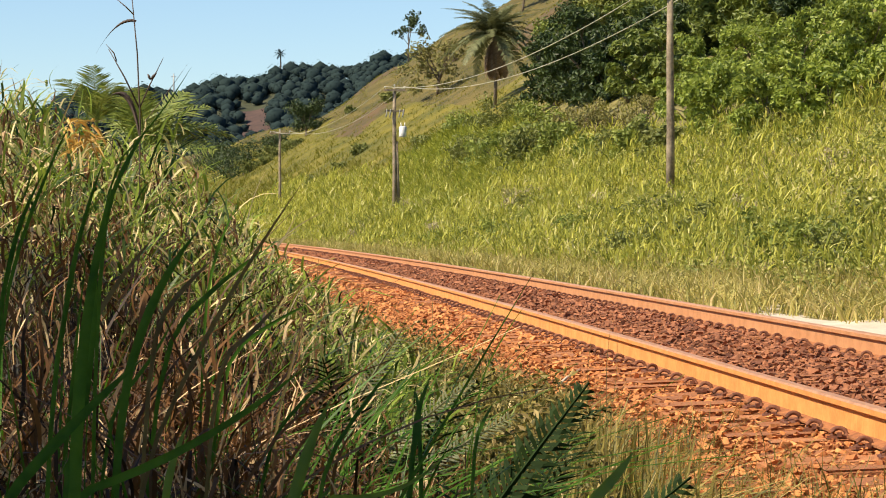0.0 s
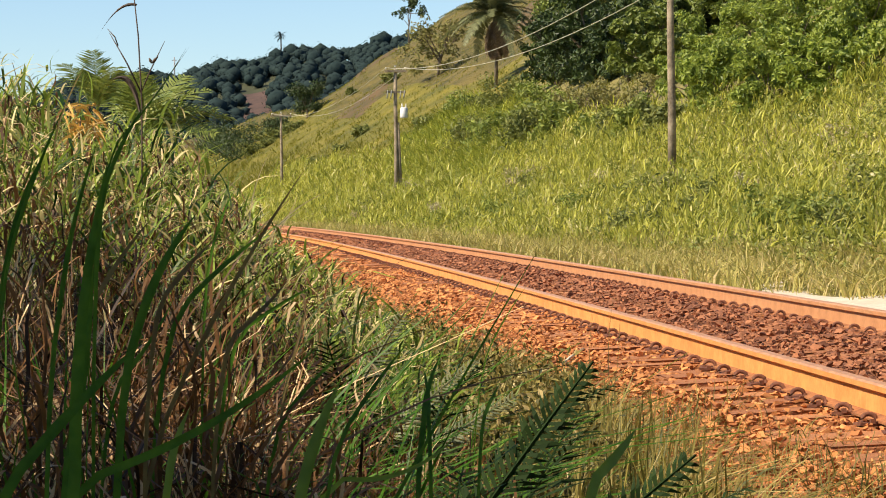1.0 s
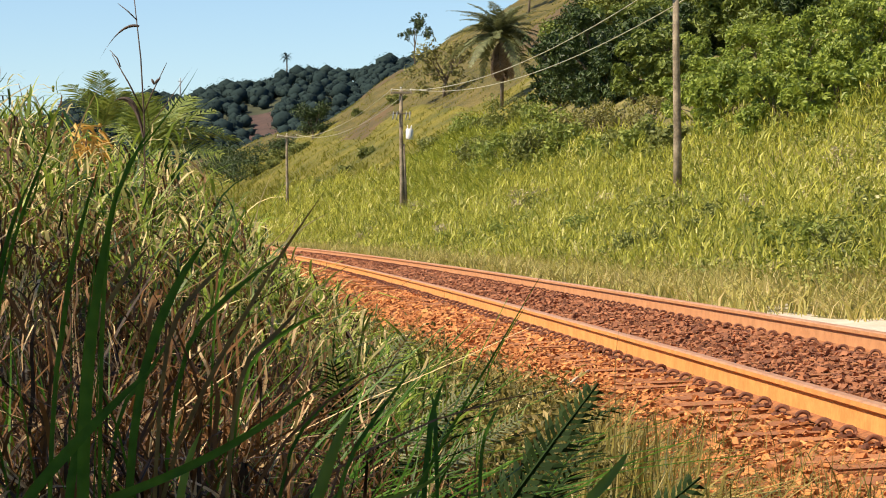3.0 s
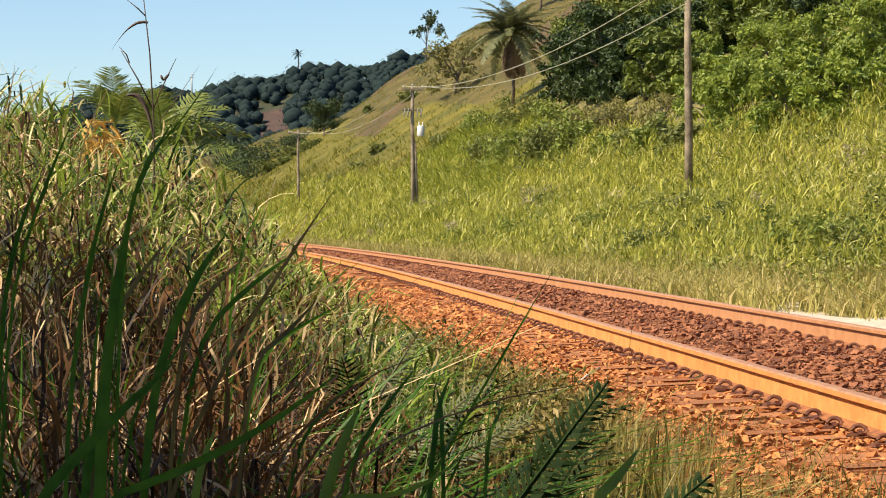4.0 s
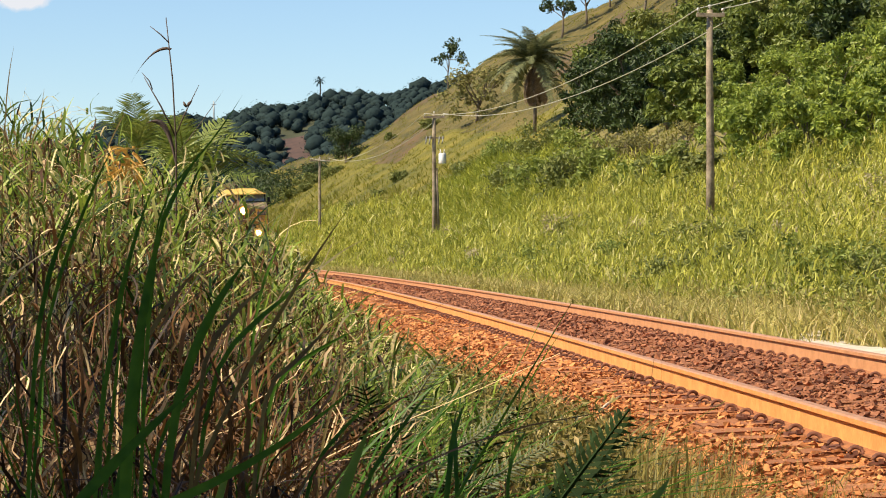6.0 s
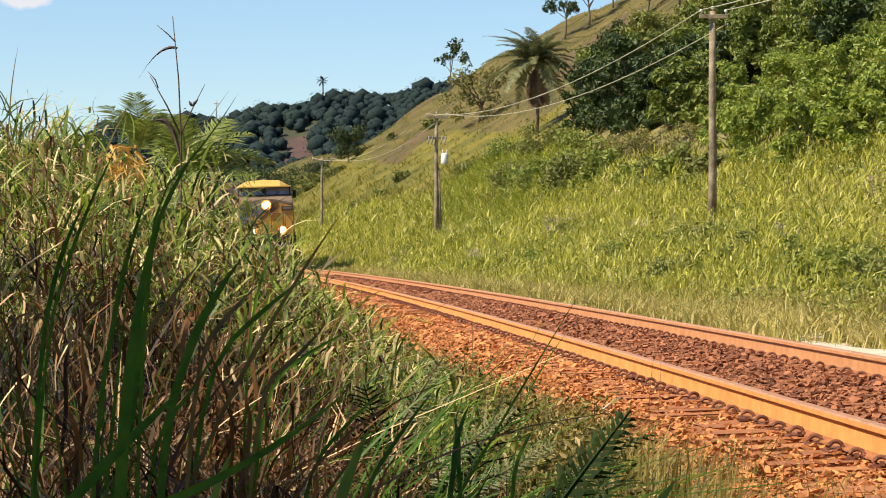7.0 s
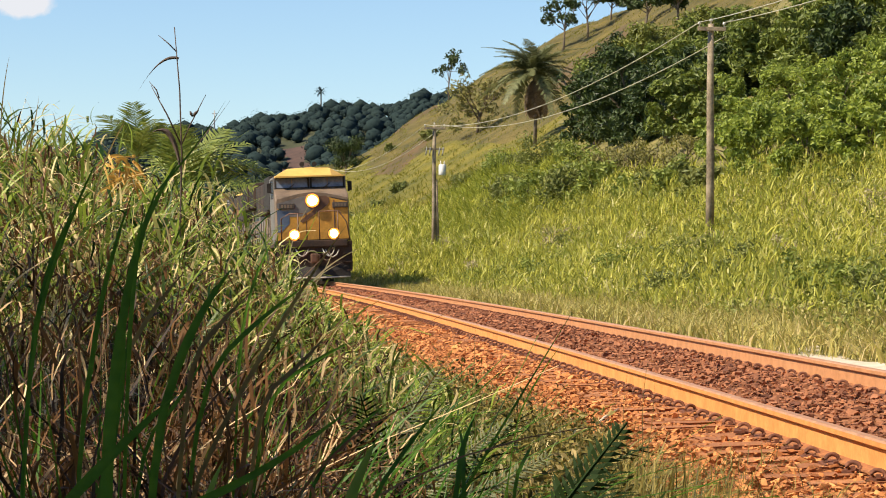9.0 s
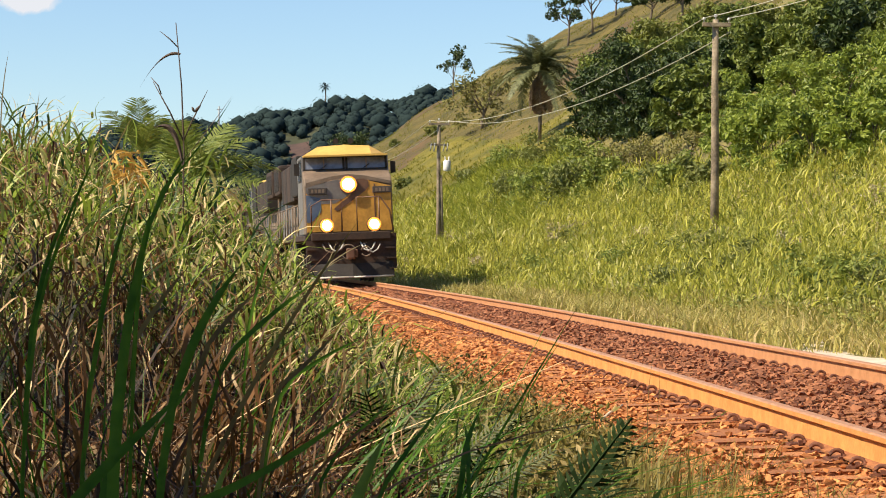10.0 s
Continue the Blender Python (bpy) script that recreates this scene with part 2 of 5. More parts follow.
def ground_sheet():
    """One sheet that follows the curve of the track and reaches the horizon."""
    side = np.concatenate([[-2500, -900, -350, -150, -80, -45, -28, -18, -12, -8, -6, -5, -4], np.arange(-3.4, -1.5, 0.15), np.arange(-1.5, 1.56, 0.25), np.arange(1.6, 14, 0.35), np.arange(14, 75, 1.0), np.arange(75, 140, 4), [160, 200, 280, 420, 800, 2500]])
    along = np.concatenate([[-2500, -700, -200, -80, -40, -20, -8, 0], np.arange(3, 60, 0.8), np.arange(60, 420, 2.2), np.arange(420, 930, 14), [1000, 1200, 1800, 3200]])
    D, Y = np.meshgrid(side, along)
    X = D + track_x(np.clip(Y, -60, 420))
    Z = land(X, Y)
    Z = np.where(Y > 600, far_land(X, Y), Z)
    n, m = X.shape
    idx = np.arange(n * m).reshape(n, m)
    faces = np.stack([idx[:-1, :-1], idx[:-1, 1:], idx[1:, 1:], idx[1:, :-1]], -1).reshape(-1, 4)
    ob = arrays_object("ground", np.stack([X, Y, Z], -1).reshape(-1, 3), faces, SOIL, smooth=True)
    for k in (BALLAST_BED, SAND, HILL, FAR_SOIL, EARTH, FAR_EARTH, HILL_TOP):
        ob.data.materials.append(k)
    d = ((D[:-1, :-1] + D[1:, 1:]) / 2).ravel()
    y = ((Y[:-1, :-1] + Y[1:, 1:]) / 2).ravel()
    x = d + track_x(np.clip(y, -60, 420))
    pick = np.zeros(len(d), np.int32)
    wob = 0.25 * np.sin(y * 0.7) + 0.2 * np.sin(y * 1.9)
    pick[(d > -2.6 + 0.4 * wob) & (d < 2.7)] = 1
    pick[(d > 2.7 + 0.2 * wob) & (d < 4.0 + wob) & (y < 39 + 2 * wob)] = 2
    pick[(d > 15)] = 3
    pick[(d > 27 + 3.5 * waves(x * 0.13, y * 0.09))] = 7
    pick[(d > 24) & (waves(x * 0.16 + 2, y * 0.10) > 0.75)] = 5
    pick[(x > 5.6) & (d > 13) & (d < 40) & (y < 190)] = 0
    pick[y > 560] = 4
    pick[(np.abs(x + 58 + (y - 790) * 0.1) < 4.2 + 1.2 * np.sin(y * 0.3)) & (y > 750) & (y < 812)] = 6
    ob.data.polygons.foreach_set("material_index", pick)
    return tagged(ob, "red earth, sand and grassy soil rising into a hill", "ground", kind="structure")


ground_sheet()


# ---- railway track ----
def arc(y):
    """Place on the track's centre line and the turn of the track there."""
    return track_x(y), math.atan(0.07559 + 0.00058 * y)


def ties(first, last, step):
    y = first
    while y < last:
        yield y
        y += step * math.cos(arc(y)[1])


track = tagged(new("railway_track"), "rusty orange railway track with wooden sleepers on red ballast", "railway track", kind="structure")
RAIL_PROFILE = [(-0.07, -0.172), (0.07, -0.172), (0.07, -0.162), (0.012, -0.145), (0.010, -0.045), (0.035, -0.036), (0.036, -0.010), (0.028, 0.0), (-0.028, 0.0), (-0.036, -0.010), (-0.035, -0.036), (-0.010, -0.045), (-0.012, -0.145), (-0.07, -0.162)]


def rail(off, z0, paint):
    bm = bmesh.new()
    ys = list(np.concatenate([np.arange(-30, 90, 2.0), np.arange(90, 400, 6.0)]))
    rings = []
    for y in ys:
        x, a = arc(y)
        rings.append([bm.verts.new((x + (off + u) * math.cos(a), y + (off + u) * math.sin(a), z0 + v)) for u, v in RAIL_PROFILE])
    n = len(RAIL_PROFILE)
    for r, s in zip(rings, rings[1:]):
        for k in range(n):
            f = bm.faces.new((r[k], r[(k + 1) % n], s[(k + 1) % n], s[k]))
            f.material_index = 1 if k in (6, 7, 8) else 2 if k in (1, 2, 12, 13) else 0
    bmesh.ops.recalc_face_normals(bm, faces=bm.faces[:])
    return part("rail", bm, [paint, RAIL_HEAD, RAIL_FOOT], track)


rail(-0.835, 0.0, RAIL)
rail(0.835, CANT, RAIL_FAR)
LEAN = math.degrees(math.atan(CANT / 1.67))


def sleepers_and_clips():
    rng = random.Random(3)
    shapes = []
    for k in range(4):
        bm = bmesh.new()
        box(bm, -1.4, 1.4, -0.115, 0.115, -0.19, 0.0, bevel=0.012)
        for v in bm.verts:
            v.co += Vector((rng.uniform(-0.03, 0.03), rng.uniform(-0.008, 0.008), rng.uniform(-0.006, 0.004)))
        me = bpy.data.meshes.new("sleeper")
        bm.to_mesh(me)
        bm.free()
        me.materials.append(SLEEPER)
        shapes.append(me)
    bm = bmesh.new()
    loop = [(-0.045, 0.0, -0.01), (-0.052, 0.004, 0.014), (-0.043, 0.01, 0.034), (-0.022, 0.014, 0.046), (0.0, 0.016, 0.050), (0.022, 0.014, 0.046), (0.043, 0.01, 0.034), (0.053, 0.004, 0.012), (0.05, -0.03, -0.005)]
    tube(bm, [(u * 0.74, v * 0.8, w * 0.84) for u, v, w in loop], 0.0125, 5)
    box(bm, -0.06, 0.045, -0.06, 0.06, -0.012, 0.004)
    box(bm, -0.012, 0.012, -0.075, -0.05, -0.004, 0.020)
    clip = bpy.data.meshes.new("rail_clip")
    bm.to_mesh(clip)
    clip.materials.append(CLIP)
    cv = np.array([v.co[:] for v in bm.verts])
    bmesh.ops.triangulate(bm, faces=bm.faces[:])
    cf = np.array([[v.index for v in f.verts] for f in bm.faces])
    bm.free()
    made, far_v, far_f = 0, [], []
    for y in ties(7.0, 150.0, 0.50):
        x, a = arc(y)
        mid = (x, y, -0.168 + CANT / 2)
        if y < 132:
            ob = new("sleeper", rng.choice(shapes))
            ob.parent = track
            ob.matrix_basis = pose(*mid, 0, -LEAN, math.degrees(a) + rng.uniform(-0.8, 0.8)) @ Matrix.Translation((rng.uniform(-0.12, 0.12), 0, rng.uniform(-0.022, 0.008)))
        base = pose(*mid, 0, -LEAN, math.degrees(a))
        for off in (-0.835, 0.835):
            for s in (-1, 1):
                m = base @ Matrix.Translation((off + s * 0.095, rng.uniform(-0.02, 0.02), rng.uniform(-0.006, 0.008))) @ pose(0, 0, 0, rng.uniform(-10, 10), rng.uniform(-8, 8), rng.uniform(-16, 16))
                if made < 296:
                    ob = new("rail_clip", clip)
                    ob.parent, ob.matrix_basis = track, m
                    made += 1
                elif y < 100:
                    far_f.append(cf + len(cv) * len(far_v))
                    far_v.append(np.array([(m @ Vector(c))[:] for c in cv]))
    far = arrays_object("far_rail_clips", np.concatenate(far_v), np.concatenate(far_f), CLIP, track)
    tagged(far, kind="stuff")


def stones(name, spots, sizes, mat, label):
    """Broken stones, each a battered block, one heap."""
    rng = np.random.default_rng(5)
    cube = np.array([(-1, -1, -1), (1, -1, -1), (1, 1, -1), (-1, 1, -1), (-1, -1, 1), (1, -1, 1), (1, 1, 1), (-1, 1, 1)], float) * 0.62
    quads = np.array([(0, 3, 2, 1), (4, 5, 6, 7), (0, 1, 5, 4), (1, 2, 6, 5), (2, 3, 7, 6), (3, 0, 4, 7)])
    n = len(spots)
    v = cube[None] * rng.uniform(0.35, 1.25, (n, 8, 3)) * rng.uniform(0.3, 1.85, (n, 1, 3))
    q = rng.normal(size=(n, 4))
    q /= np.linalg.norm(q, axis=1)[:, None]
    w, x, y, z = q.T
    R = np.stack([1 - 2 * (y * y + z * z), 2 * (x * y - z * w), 2 * (x * z + y * w), 2 * (x * y + z * w), 1 - 2 * (x * x + z * z), 2 * (y * z - x * w), 2 * (x * z - y * w), 2 * (y * z + x * w), 1 - 2 * (x * x + y * y)], -1).reshape(n, 3, 3)
    v = np.einsum("nij,nkj->nki", R, v) * np.array([1.15, 1.15, 0.7]) * sizes[:, None, None] + spots[:, None, :]
    f = quads[None] + 8 * np.arange(n)[:, None, None]
    ob = arrays_object(name, v.reshape(-1, 3), f.reshape(-1, 4), mat)
    return tagged(ob, label, "ballast", kind="stuff")


def ballast():
    rng = np.random.default_rng(11)

    lines = np.array(list(ties(7.0, 150.0, 0.50)))

    def off_ties(d, y, over):
        mid = y - d * np.tan(np.arctan(0.07559 + 0.00058 * y))
        gap = np.abs(mid[:, None] - lines[None]).min(1)
        return (gap > 0.125) | (np.abs(d) > 1.36) | (rng.random(len(d)) < over)

    def spread(n, d0, d1, y0, y1, bias):
        y = y0 + (y1 - y0) * rng.random(n) ** bias
        d = rng.uniform(d0, d1, n)
        return d, y

    d, y = np.concatenate([spread(33000, -2.75, -0.92, 8, 42, 1.7), spread(6500, -2.6, -0.92, 38, 110, 1.3)], 1)
    keep = rng.random(len(d)) < np.where(d < -2.1, 0.5, 1.0)
    d, y = d[keep], y[keep]
    x = d + track_x(y)
    z = np.where(d > -1.5, -0.21 + CANT * (d / 1.67 + 0.5), land(x, y)) + rng.uniform(-0.02, 0.045, len(d))
    free = off_ties(d, y, 0.42)
    x, y, z, d = x[free], y[free], z[free], d[free]
    stones("shoulder_ballast", np.stack([x, y, z], -1), rng.uniform(0.008, 0.026, len(d)) * np.interp(y, [12, 40, 60], [1.0, 1.5, 2.2]), STONE, "orange-dusted broken ballast stones beside the rail")
    d, y = np.concatenate([spread(24000, -0.74, 0.74, 12, 60, 1.5), spread(3000, -0.74, 0.74, 55, 130, 1.2), spread(3500, 0.92, 2.4, 15, 60, 1.3)], 1)
    x = d + track_x(y)
    z = np.where(d < 1.5, -0.208 + CANT * (d / 1.67 + 0.5), land(x, y)) + rng.uniform(-0.01, 0.06, len(d))
    free = off_ties(d, y, 0.9)
    x, y, z, d = x[free], y[free], z[free], d[free]
    stones("track_ballast", np.stack([x, y, z], -1), rng.uniform(0.010, 0.031, len(d)) * np.interp(y, [15, 45, 60], [1.0, 1.4, 1.9]), STONE_DARK, "dark brown sooty ballast stones between the rails")


# ---- grass ----
def blades(name, x, y, z, height, width, lean, droop, heading, mat, label, category, segs=4, seed=1, curl=0.4, fall=None):
    """Blades as folded, bent, tapering strips, all in one sheet of stuff."""
    rng = np.random.default_rng(seed)
    n = len(x)
    t = np.linspace(0, 1, segs + 1)
    fall = np.maximum(droop, 0) * 0.55 if fall is None else fall
    out = lean[:, None] * t + droop[:, None] * t ** 2.6
    up = t[None] * np.sqrt(np.maximum(1 - 0.5 * lean[:, None] ** 2, 0.2)) - fall[:, None] * t[None] ** 2.6
    turn = heading[:, None] + rng.uniform(-curl, curl, n)[:, None] * (t[1:] + t[:-1])[None]
    step = np.diff(out, axis=1) * height[:, None]
    cx = x[:, None] + np.concatenate([np.zeros((n, 1)), np.cumsum(step * np.cos(turn), 1)], 1)
    cy = y[:, None] + np.concatenate([np.zeros((n, 1)), np.cumsum(step * np.sin(turn), 1)], 1)
    cz = z[:, None] + height[:, None] * up
    taper = np.interp(t, [0, 0.25, 0.6, 0.85, 1], [0.7, 1.0, 0.85, 0.45, 0.04])
    spin = heading + math.pi / 2 + rng.uniform(-0.9, 0.9, n)
    wx = width[:, None] * 0.5 * taper * np.cos(spin)[:, None]
    wy = width[:, None] * 0.5 * taper * np.sin(spin)[:, None]
    a = np.stack([cx - wx, cy - wy, cz], -1)
    b = np.stack([cx + wx, cy + wy, cz + width[:, None] * 0.15], -1)
    v = np.stack([a, b], 2).reshape(n, -1, 3)
    k = 2 * (segs + 1)
    q = np.array([(2 * i, 2 * i + 1, 2 * i + 3, 2 * i + 2) for i in range(segs)])
    f = q[None] + k * np.arange(n)[:, None, None]
    ob = arrays_object(name, v.reshape(-1, 3), f.reshape(-1, 4), mat, smooth=True)
    return tagged(ob, label, category, kind="stuff")


def in_view(x, y, left=-0.20, right=0.19):
    return (x / y > left) & (x / y < right)


def tufts(rng, x, y, per, spread):
    x, y = np.repeat(x, per), np.repeat(y, per)
    return x + rng.normal(0, spread, len(x)), y + rng.normal(0, spread, len(y))


def bank_grass():
    rng = np.random.default_rng(21)
    # lush broad-leaved grass of the bank: leaves spring from the stems at every height
    n = 14500
    y = 22 + 210 * rng.random(n) ** 1.35
    d = 4.4 + 10.6 * rng.random(n) ** 0.9 + 0.9 * (y < 48)
    x = d + track_x(y)
    k = in_view(x, y)
    x, y = x[k], y[k]
    tall = np.clip(0.38 + 0.75 * smooth(4.2, 7.5, x - track_x(y)) + 0.3 * waves(x * 0.9, y * 0.6), 0.3, 1.7) * rng.uniform(0.7, 1.2, len(x))
    tall = np.repeat(tall, 10)
    x, y = tufts(rng, x, y, 10, 0.11)
    n = len(x)
    lift = tall * rng.uniform(0.0, 0.85, n)
    blades("bank_grass", x, y, land(x, y) - 0.03 + lift, rng.uniform(0.13, 0.38, n) * (0.6 + 0.4 * tall) * (1 + smooth(60, 160, y) * 0.4), rng.uniform(0.012, 0.030, n) * (1 + y / 75), rng.uniform(0.05, 0.7, n), rng.uniform(0.0, 0.55, n), rng.uniform(0, 6.28, n), GRASS, "lush green and yellow grass covering the bank", "grass", 2, 2)
    # small broad-leaved plants growing through it
    m = 1500
    y = 24 + 130 * rng.random(m) ** 1.3
    d = 4.6 + 9.5 * rng.random(m)
    x = d + track_x(y)
    k = in_view(x, y)
    x, y, d = x[k], y[k], d[k]
    up = (0.15 + 0.75 * smooth(4.4, 8.0, d)) * rng.uniform(0.5, 1.15, len(x))
    v, f = leaf_cloud(rng, np.stack([x, y, land(x, y) + up], -1), rng.uniform(0.15, 0.5, len(x)), 42000, 0.055, 0.7, 0.5, 0.8)
    tagged(arrays_object("bank_leaves", v, f, BANK_LEAF), "broad yellow-green leaves of weeds in the bank grass", "weed", kind="stuff")
    # low dry verge along the far rail
    n = 4600
    y = 22 + 130 * rng.random(n) ** 1.3
    d = rng.uniform(2.9, 5.6, n) + (y < 34) * 0.9
    x = d + track_x(y)
    k = in_view(x, y)
    x, y = tufts(rng, x[k], y[k], 8, 0.12)
    n = len(x)
    blades("verge_grass", x, y, land(x, y) - 0.02, rng.uniform(0.12, 0.55, n), rng.uniform(0.010, 0.026, n) * (1 + y / 90), rng.uniform(0.05, 0.6, n), rng.uniform(0, 0.7, n), rng.uniform(0, 6.28, n), GRASS_LIT, "short yellowish verge grass along the rail", "grass", 2, 3)
    # the open hillside
    n = 9000
    y = 110 + 270 * rng.random(n)
    d = 13 + 50 * rng.random(n) ** 2.0
    x = d + track_x(y)
    k = in_view(x, y, -0.16, 0.2)
    x, y = tufts(rng, x[k], y[k], 6, 0.22)
    n = len(x)
    d = x - track_x(y)
    h = rng.uniform(0.15, 0.6, n) * (1.25 - 0.7 * smooth(16, 26, d))
    blades("hill_grass", x, y, land(x, y) - 0.05, h, rng.uniform(0.05, 0.1, n), rng.uniform(0.1, 0.7, n), rng.uniform(0, 0.6, n), rng.uniform(0, 6.28, n), GRASS_HILL, "sparse yellow-green grass on the steep hillside", "grass", 2, 4)
    # tall green grass round the foot of the palm
    n = 2600
    y = 118 + 64 * rng.random(n)
    x = 1.2 + (y - 118) * -0.02 + rng.uniform(-3.4, 4.2, n)
    keep = (x - track_x(y) > 8) & ((y < 158) | (x < 2.2))
    x, y = tufts(rng, x[keep], y[keep], 7, 0.25)
    n = len(x)
    blades("slope_grass", x, y, land(x, y) - 0.05 + rng.uniform(0, 0.7, n), rng.uniform(0.4, 1.0, n), rng.uniform(0.05, 0.1, n), rng.uniform(0.1, 0.8, n), rng.uniform(0, 0.8, n), rng.uniform(0, 6.28, n), GRASS_GREEN, "tall fresh green grass on the slope", "grass", 2, 21)


BANK_LEAF = material("bank_weed_leaf", (0.08, 0.12, 0.012), (0.42, 0.43, 0.08), 0.5, 0.55, island=0.6, translucent=0.35, third=(0.80, 0.70, 0.40), bend=0.12)
GRASS_GREEN = material("fresh_green_blade", (0.15, 0.20, 0.018), (0.52, 0.52, 0.075), 0.3, 0.55, island=0.5, translucent=0.42)
GRASS_HILL = material("hill_grass_blade", (0.10, 0.112, 0.010), (0.34, 0.315, 0.04), 0.12, 0.7, island=0.25, translucent=0.45)


def edge(y):
    """Edge of the tall grass on the camera's side of the track."""
    return track_x(y) - np.interp(y, [0, 9, 14, 24, 40, 60, 90], [2.3, 2.35, 2.4, 2.8, 3.15, 2.75, 2.4])


def growth(inset, y):
    """How tall the grass stands, by its distance from the open edge."""
    near = np.interp(inset, [-0.3, 0.0, 0.5, 1.3, 1.9, 2.9], [0.2, 0.35, 0.62, 1.25, 1.98, 2.38])
    far = np.interp(inset, [-0.3, 0.0, 0.4, 1.0, 3.0], [0.42, 0.85, 1.42, 1.86, 2.2])
    return (near + (far - near) * smooth(15, 36, y)) * np.interp(y, [9, 14], [0.8, 1.0]) * (1 + 0.11 * np.sin(6.3 * inset + 2.2 * np.sin(1.7 * y)) * np.sin(3.9 * y + 1.5 * inset))


def near_grass():
    rng = np.random.default_rng(31)

    def patch(n, y0, y1, bias, inset, width, left=-0.20):
        y = y0 + (y1 - y0) * rng.random(n) ** bias
        x = edge(y) - inset - width * rng.random(n) ** 1.1
        k = in_view(x, y, left, 0.2)
        return x[k], y[k]

    # tall cane-like grass, in the sun: whole blades, and leaves along the stems
    x, y = patch(1700, 9.5, 75, 1.6, 0.1, 8)
    x, y = tufts(rng, x, y, 5, 0.13)
    n = len(x)
    h = growth(edge(y) - x, y) * rng.uniform(0.45, 0.88, n)
    blades("cane_grass", x, y, land(x, y), h, rng.uniform(0.005, 0.011, n) * (1 + y / 30), rng.uniform(0.02, 0.4, n), rng.uniform(0.0, 0.6, n), rng.uniform(0, 6.28, n), CANE, "tall green cane grass growing beside the track", "grass", 6, 5)
    x, y = patch(6400, 9.5, 75, 1.7, 0.0, 8)
    g = np.repeat(growth(edge(y) - x, y), 9)
    x, y = tufts(rng, x, y, 9, 0.12)
    n = len(x)
    blades("cane_leaves", x, y, land(x, y) + g * rng.uniform(0.1, 0.82, n) ** 0.8, rng.uniform(0.13, 0.36, n) * (0.45 + 0.3 * g), rng.uniform(0.006, 0.014, n) * (1 + y / 28), rng.uniform(0.1, 0.95, n), rng.uniform(-0.1, 0.6, n), rng.uniform(0, 6.28, n), CANE, "long green and yellow leaves of the cane grass", "grass", 3, 12, 0.8, rng.uniform(0.0, 1.1, n))
    # sunlit dry leaves hanging among it
    x, y = patch(3800, 9, 50, 1.8, 0.0, 6)
    x, y = tufts(rng, x, y, 6, 0.16)
    n = len(x)
    g = growth(edge(y) - x, y)
    lift = g * rng.uniform(0.0, 0.5, n)
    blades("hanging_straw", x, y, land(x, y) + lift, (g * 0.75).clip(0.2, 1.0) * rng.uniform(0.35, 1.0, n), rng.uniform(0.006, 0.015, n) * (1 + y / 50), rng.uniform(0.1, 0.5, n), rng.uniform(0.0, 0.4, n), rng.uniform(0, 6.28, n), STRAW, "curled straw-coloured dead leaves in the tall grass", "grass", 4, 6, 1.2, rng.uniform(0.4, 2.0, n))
    y = 8.5 + 9 * rng.random(4300)
    x = y * rng.uniform(-0.19, -0.04, 4300)
    g = np.repeat(growth(edge(y) - x, y), 7)
    x, y = tufts(rng, x, y, 7, 0.12)
    n = len(x)
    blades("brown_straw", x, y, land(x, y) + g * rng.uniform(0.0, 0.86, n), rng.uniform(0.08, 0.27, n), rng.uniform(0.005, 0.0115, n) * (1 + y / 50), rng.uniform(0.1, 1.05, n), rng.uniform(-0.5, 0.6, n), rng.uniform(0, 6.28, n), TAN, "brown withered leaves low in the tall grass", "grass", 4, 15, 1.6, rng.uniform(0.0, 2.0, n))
    # green tops, standing in the sun
    y = 9 + 13 * rng.random(2600)
    x = y * rng.uniform(-0.19, -0.02, 2600)
    g = np.repeat(growth(edge(y) - x, y), 6)
    x, y = tufts(rng, x, y, 6, 0.14)
    n = len(x)
    blades("cane_tops", x, y, land(x, y) + g * rng.uniform(0.58, 0.9, n), rng.uniform(0.08, 0.27, n), rng.uniform(0.006, 0.013, n) * (1 + y / 40), rng.uniform(0.1, 0.95, n), rng.uniform(-0.1, 0.6, n), rng.uniform(0, 6.28, n), CANE, "sunlit green upper leaves of the cane grass", "grass", 4, 18, 0.8, rng.uniform(0.0, 0.8, n))
    # withered tangle close to the camera
    y = 4.6 + 5.6 * rng.random(3200) ** 0.9
    x = y * rng.uniform(-0.19, 0.09, 3200)
    g = np.minimum(growth(edge(y) - x, y), 1.22)
    x, y = tufts(rng, x, y, 8, 0.10)
    n = len(x)
    g = np.repeat(g, 8)
    lift = g * rng.uniform(0.0, 0.75, n)
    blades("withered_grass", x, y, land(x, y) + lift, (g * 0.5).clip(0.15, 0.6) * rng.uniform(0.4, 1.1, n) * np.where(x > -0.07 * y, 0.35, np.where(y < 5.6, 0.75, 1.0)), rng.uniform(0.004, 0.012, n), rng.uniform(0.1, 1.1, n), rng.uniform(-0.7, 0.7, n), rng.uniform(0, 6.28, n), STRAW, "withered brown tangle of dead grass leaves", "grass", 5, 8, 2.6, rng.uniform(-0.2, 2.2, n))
    y = 4.4 + 6.0 * rng.random(700)
    x = y * rng.uniform(-0.19, 0.12, 700)
    g = np.minimum(growth(edge(y) - x, y), 1.35)
    x, y = tufts(rng, x, y, 4, 0.08)
    n = len(x)
    blades("shaded_grass", x, y, land(x, y), np.repeat(g, 4) * rng.uniform(0.6, 1.1, n), rng.uniform(0.006, 0.016, n), rng.uniform(0.05, 0.6, n), rng.uniform(0.0, 0.7, n), rng.uniform(0, 6.28, n), BLADE, "dark green grass blades in the shade", "grass", 7, 9)
    # broad curled leaves, some bleached, caught in the tangle
    y = 4.8 + 6.5 * rng.random(1500)
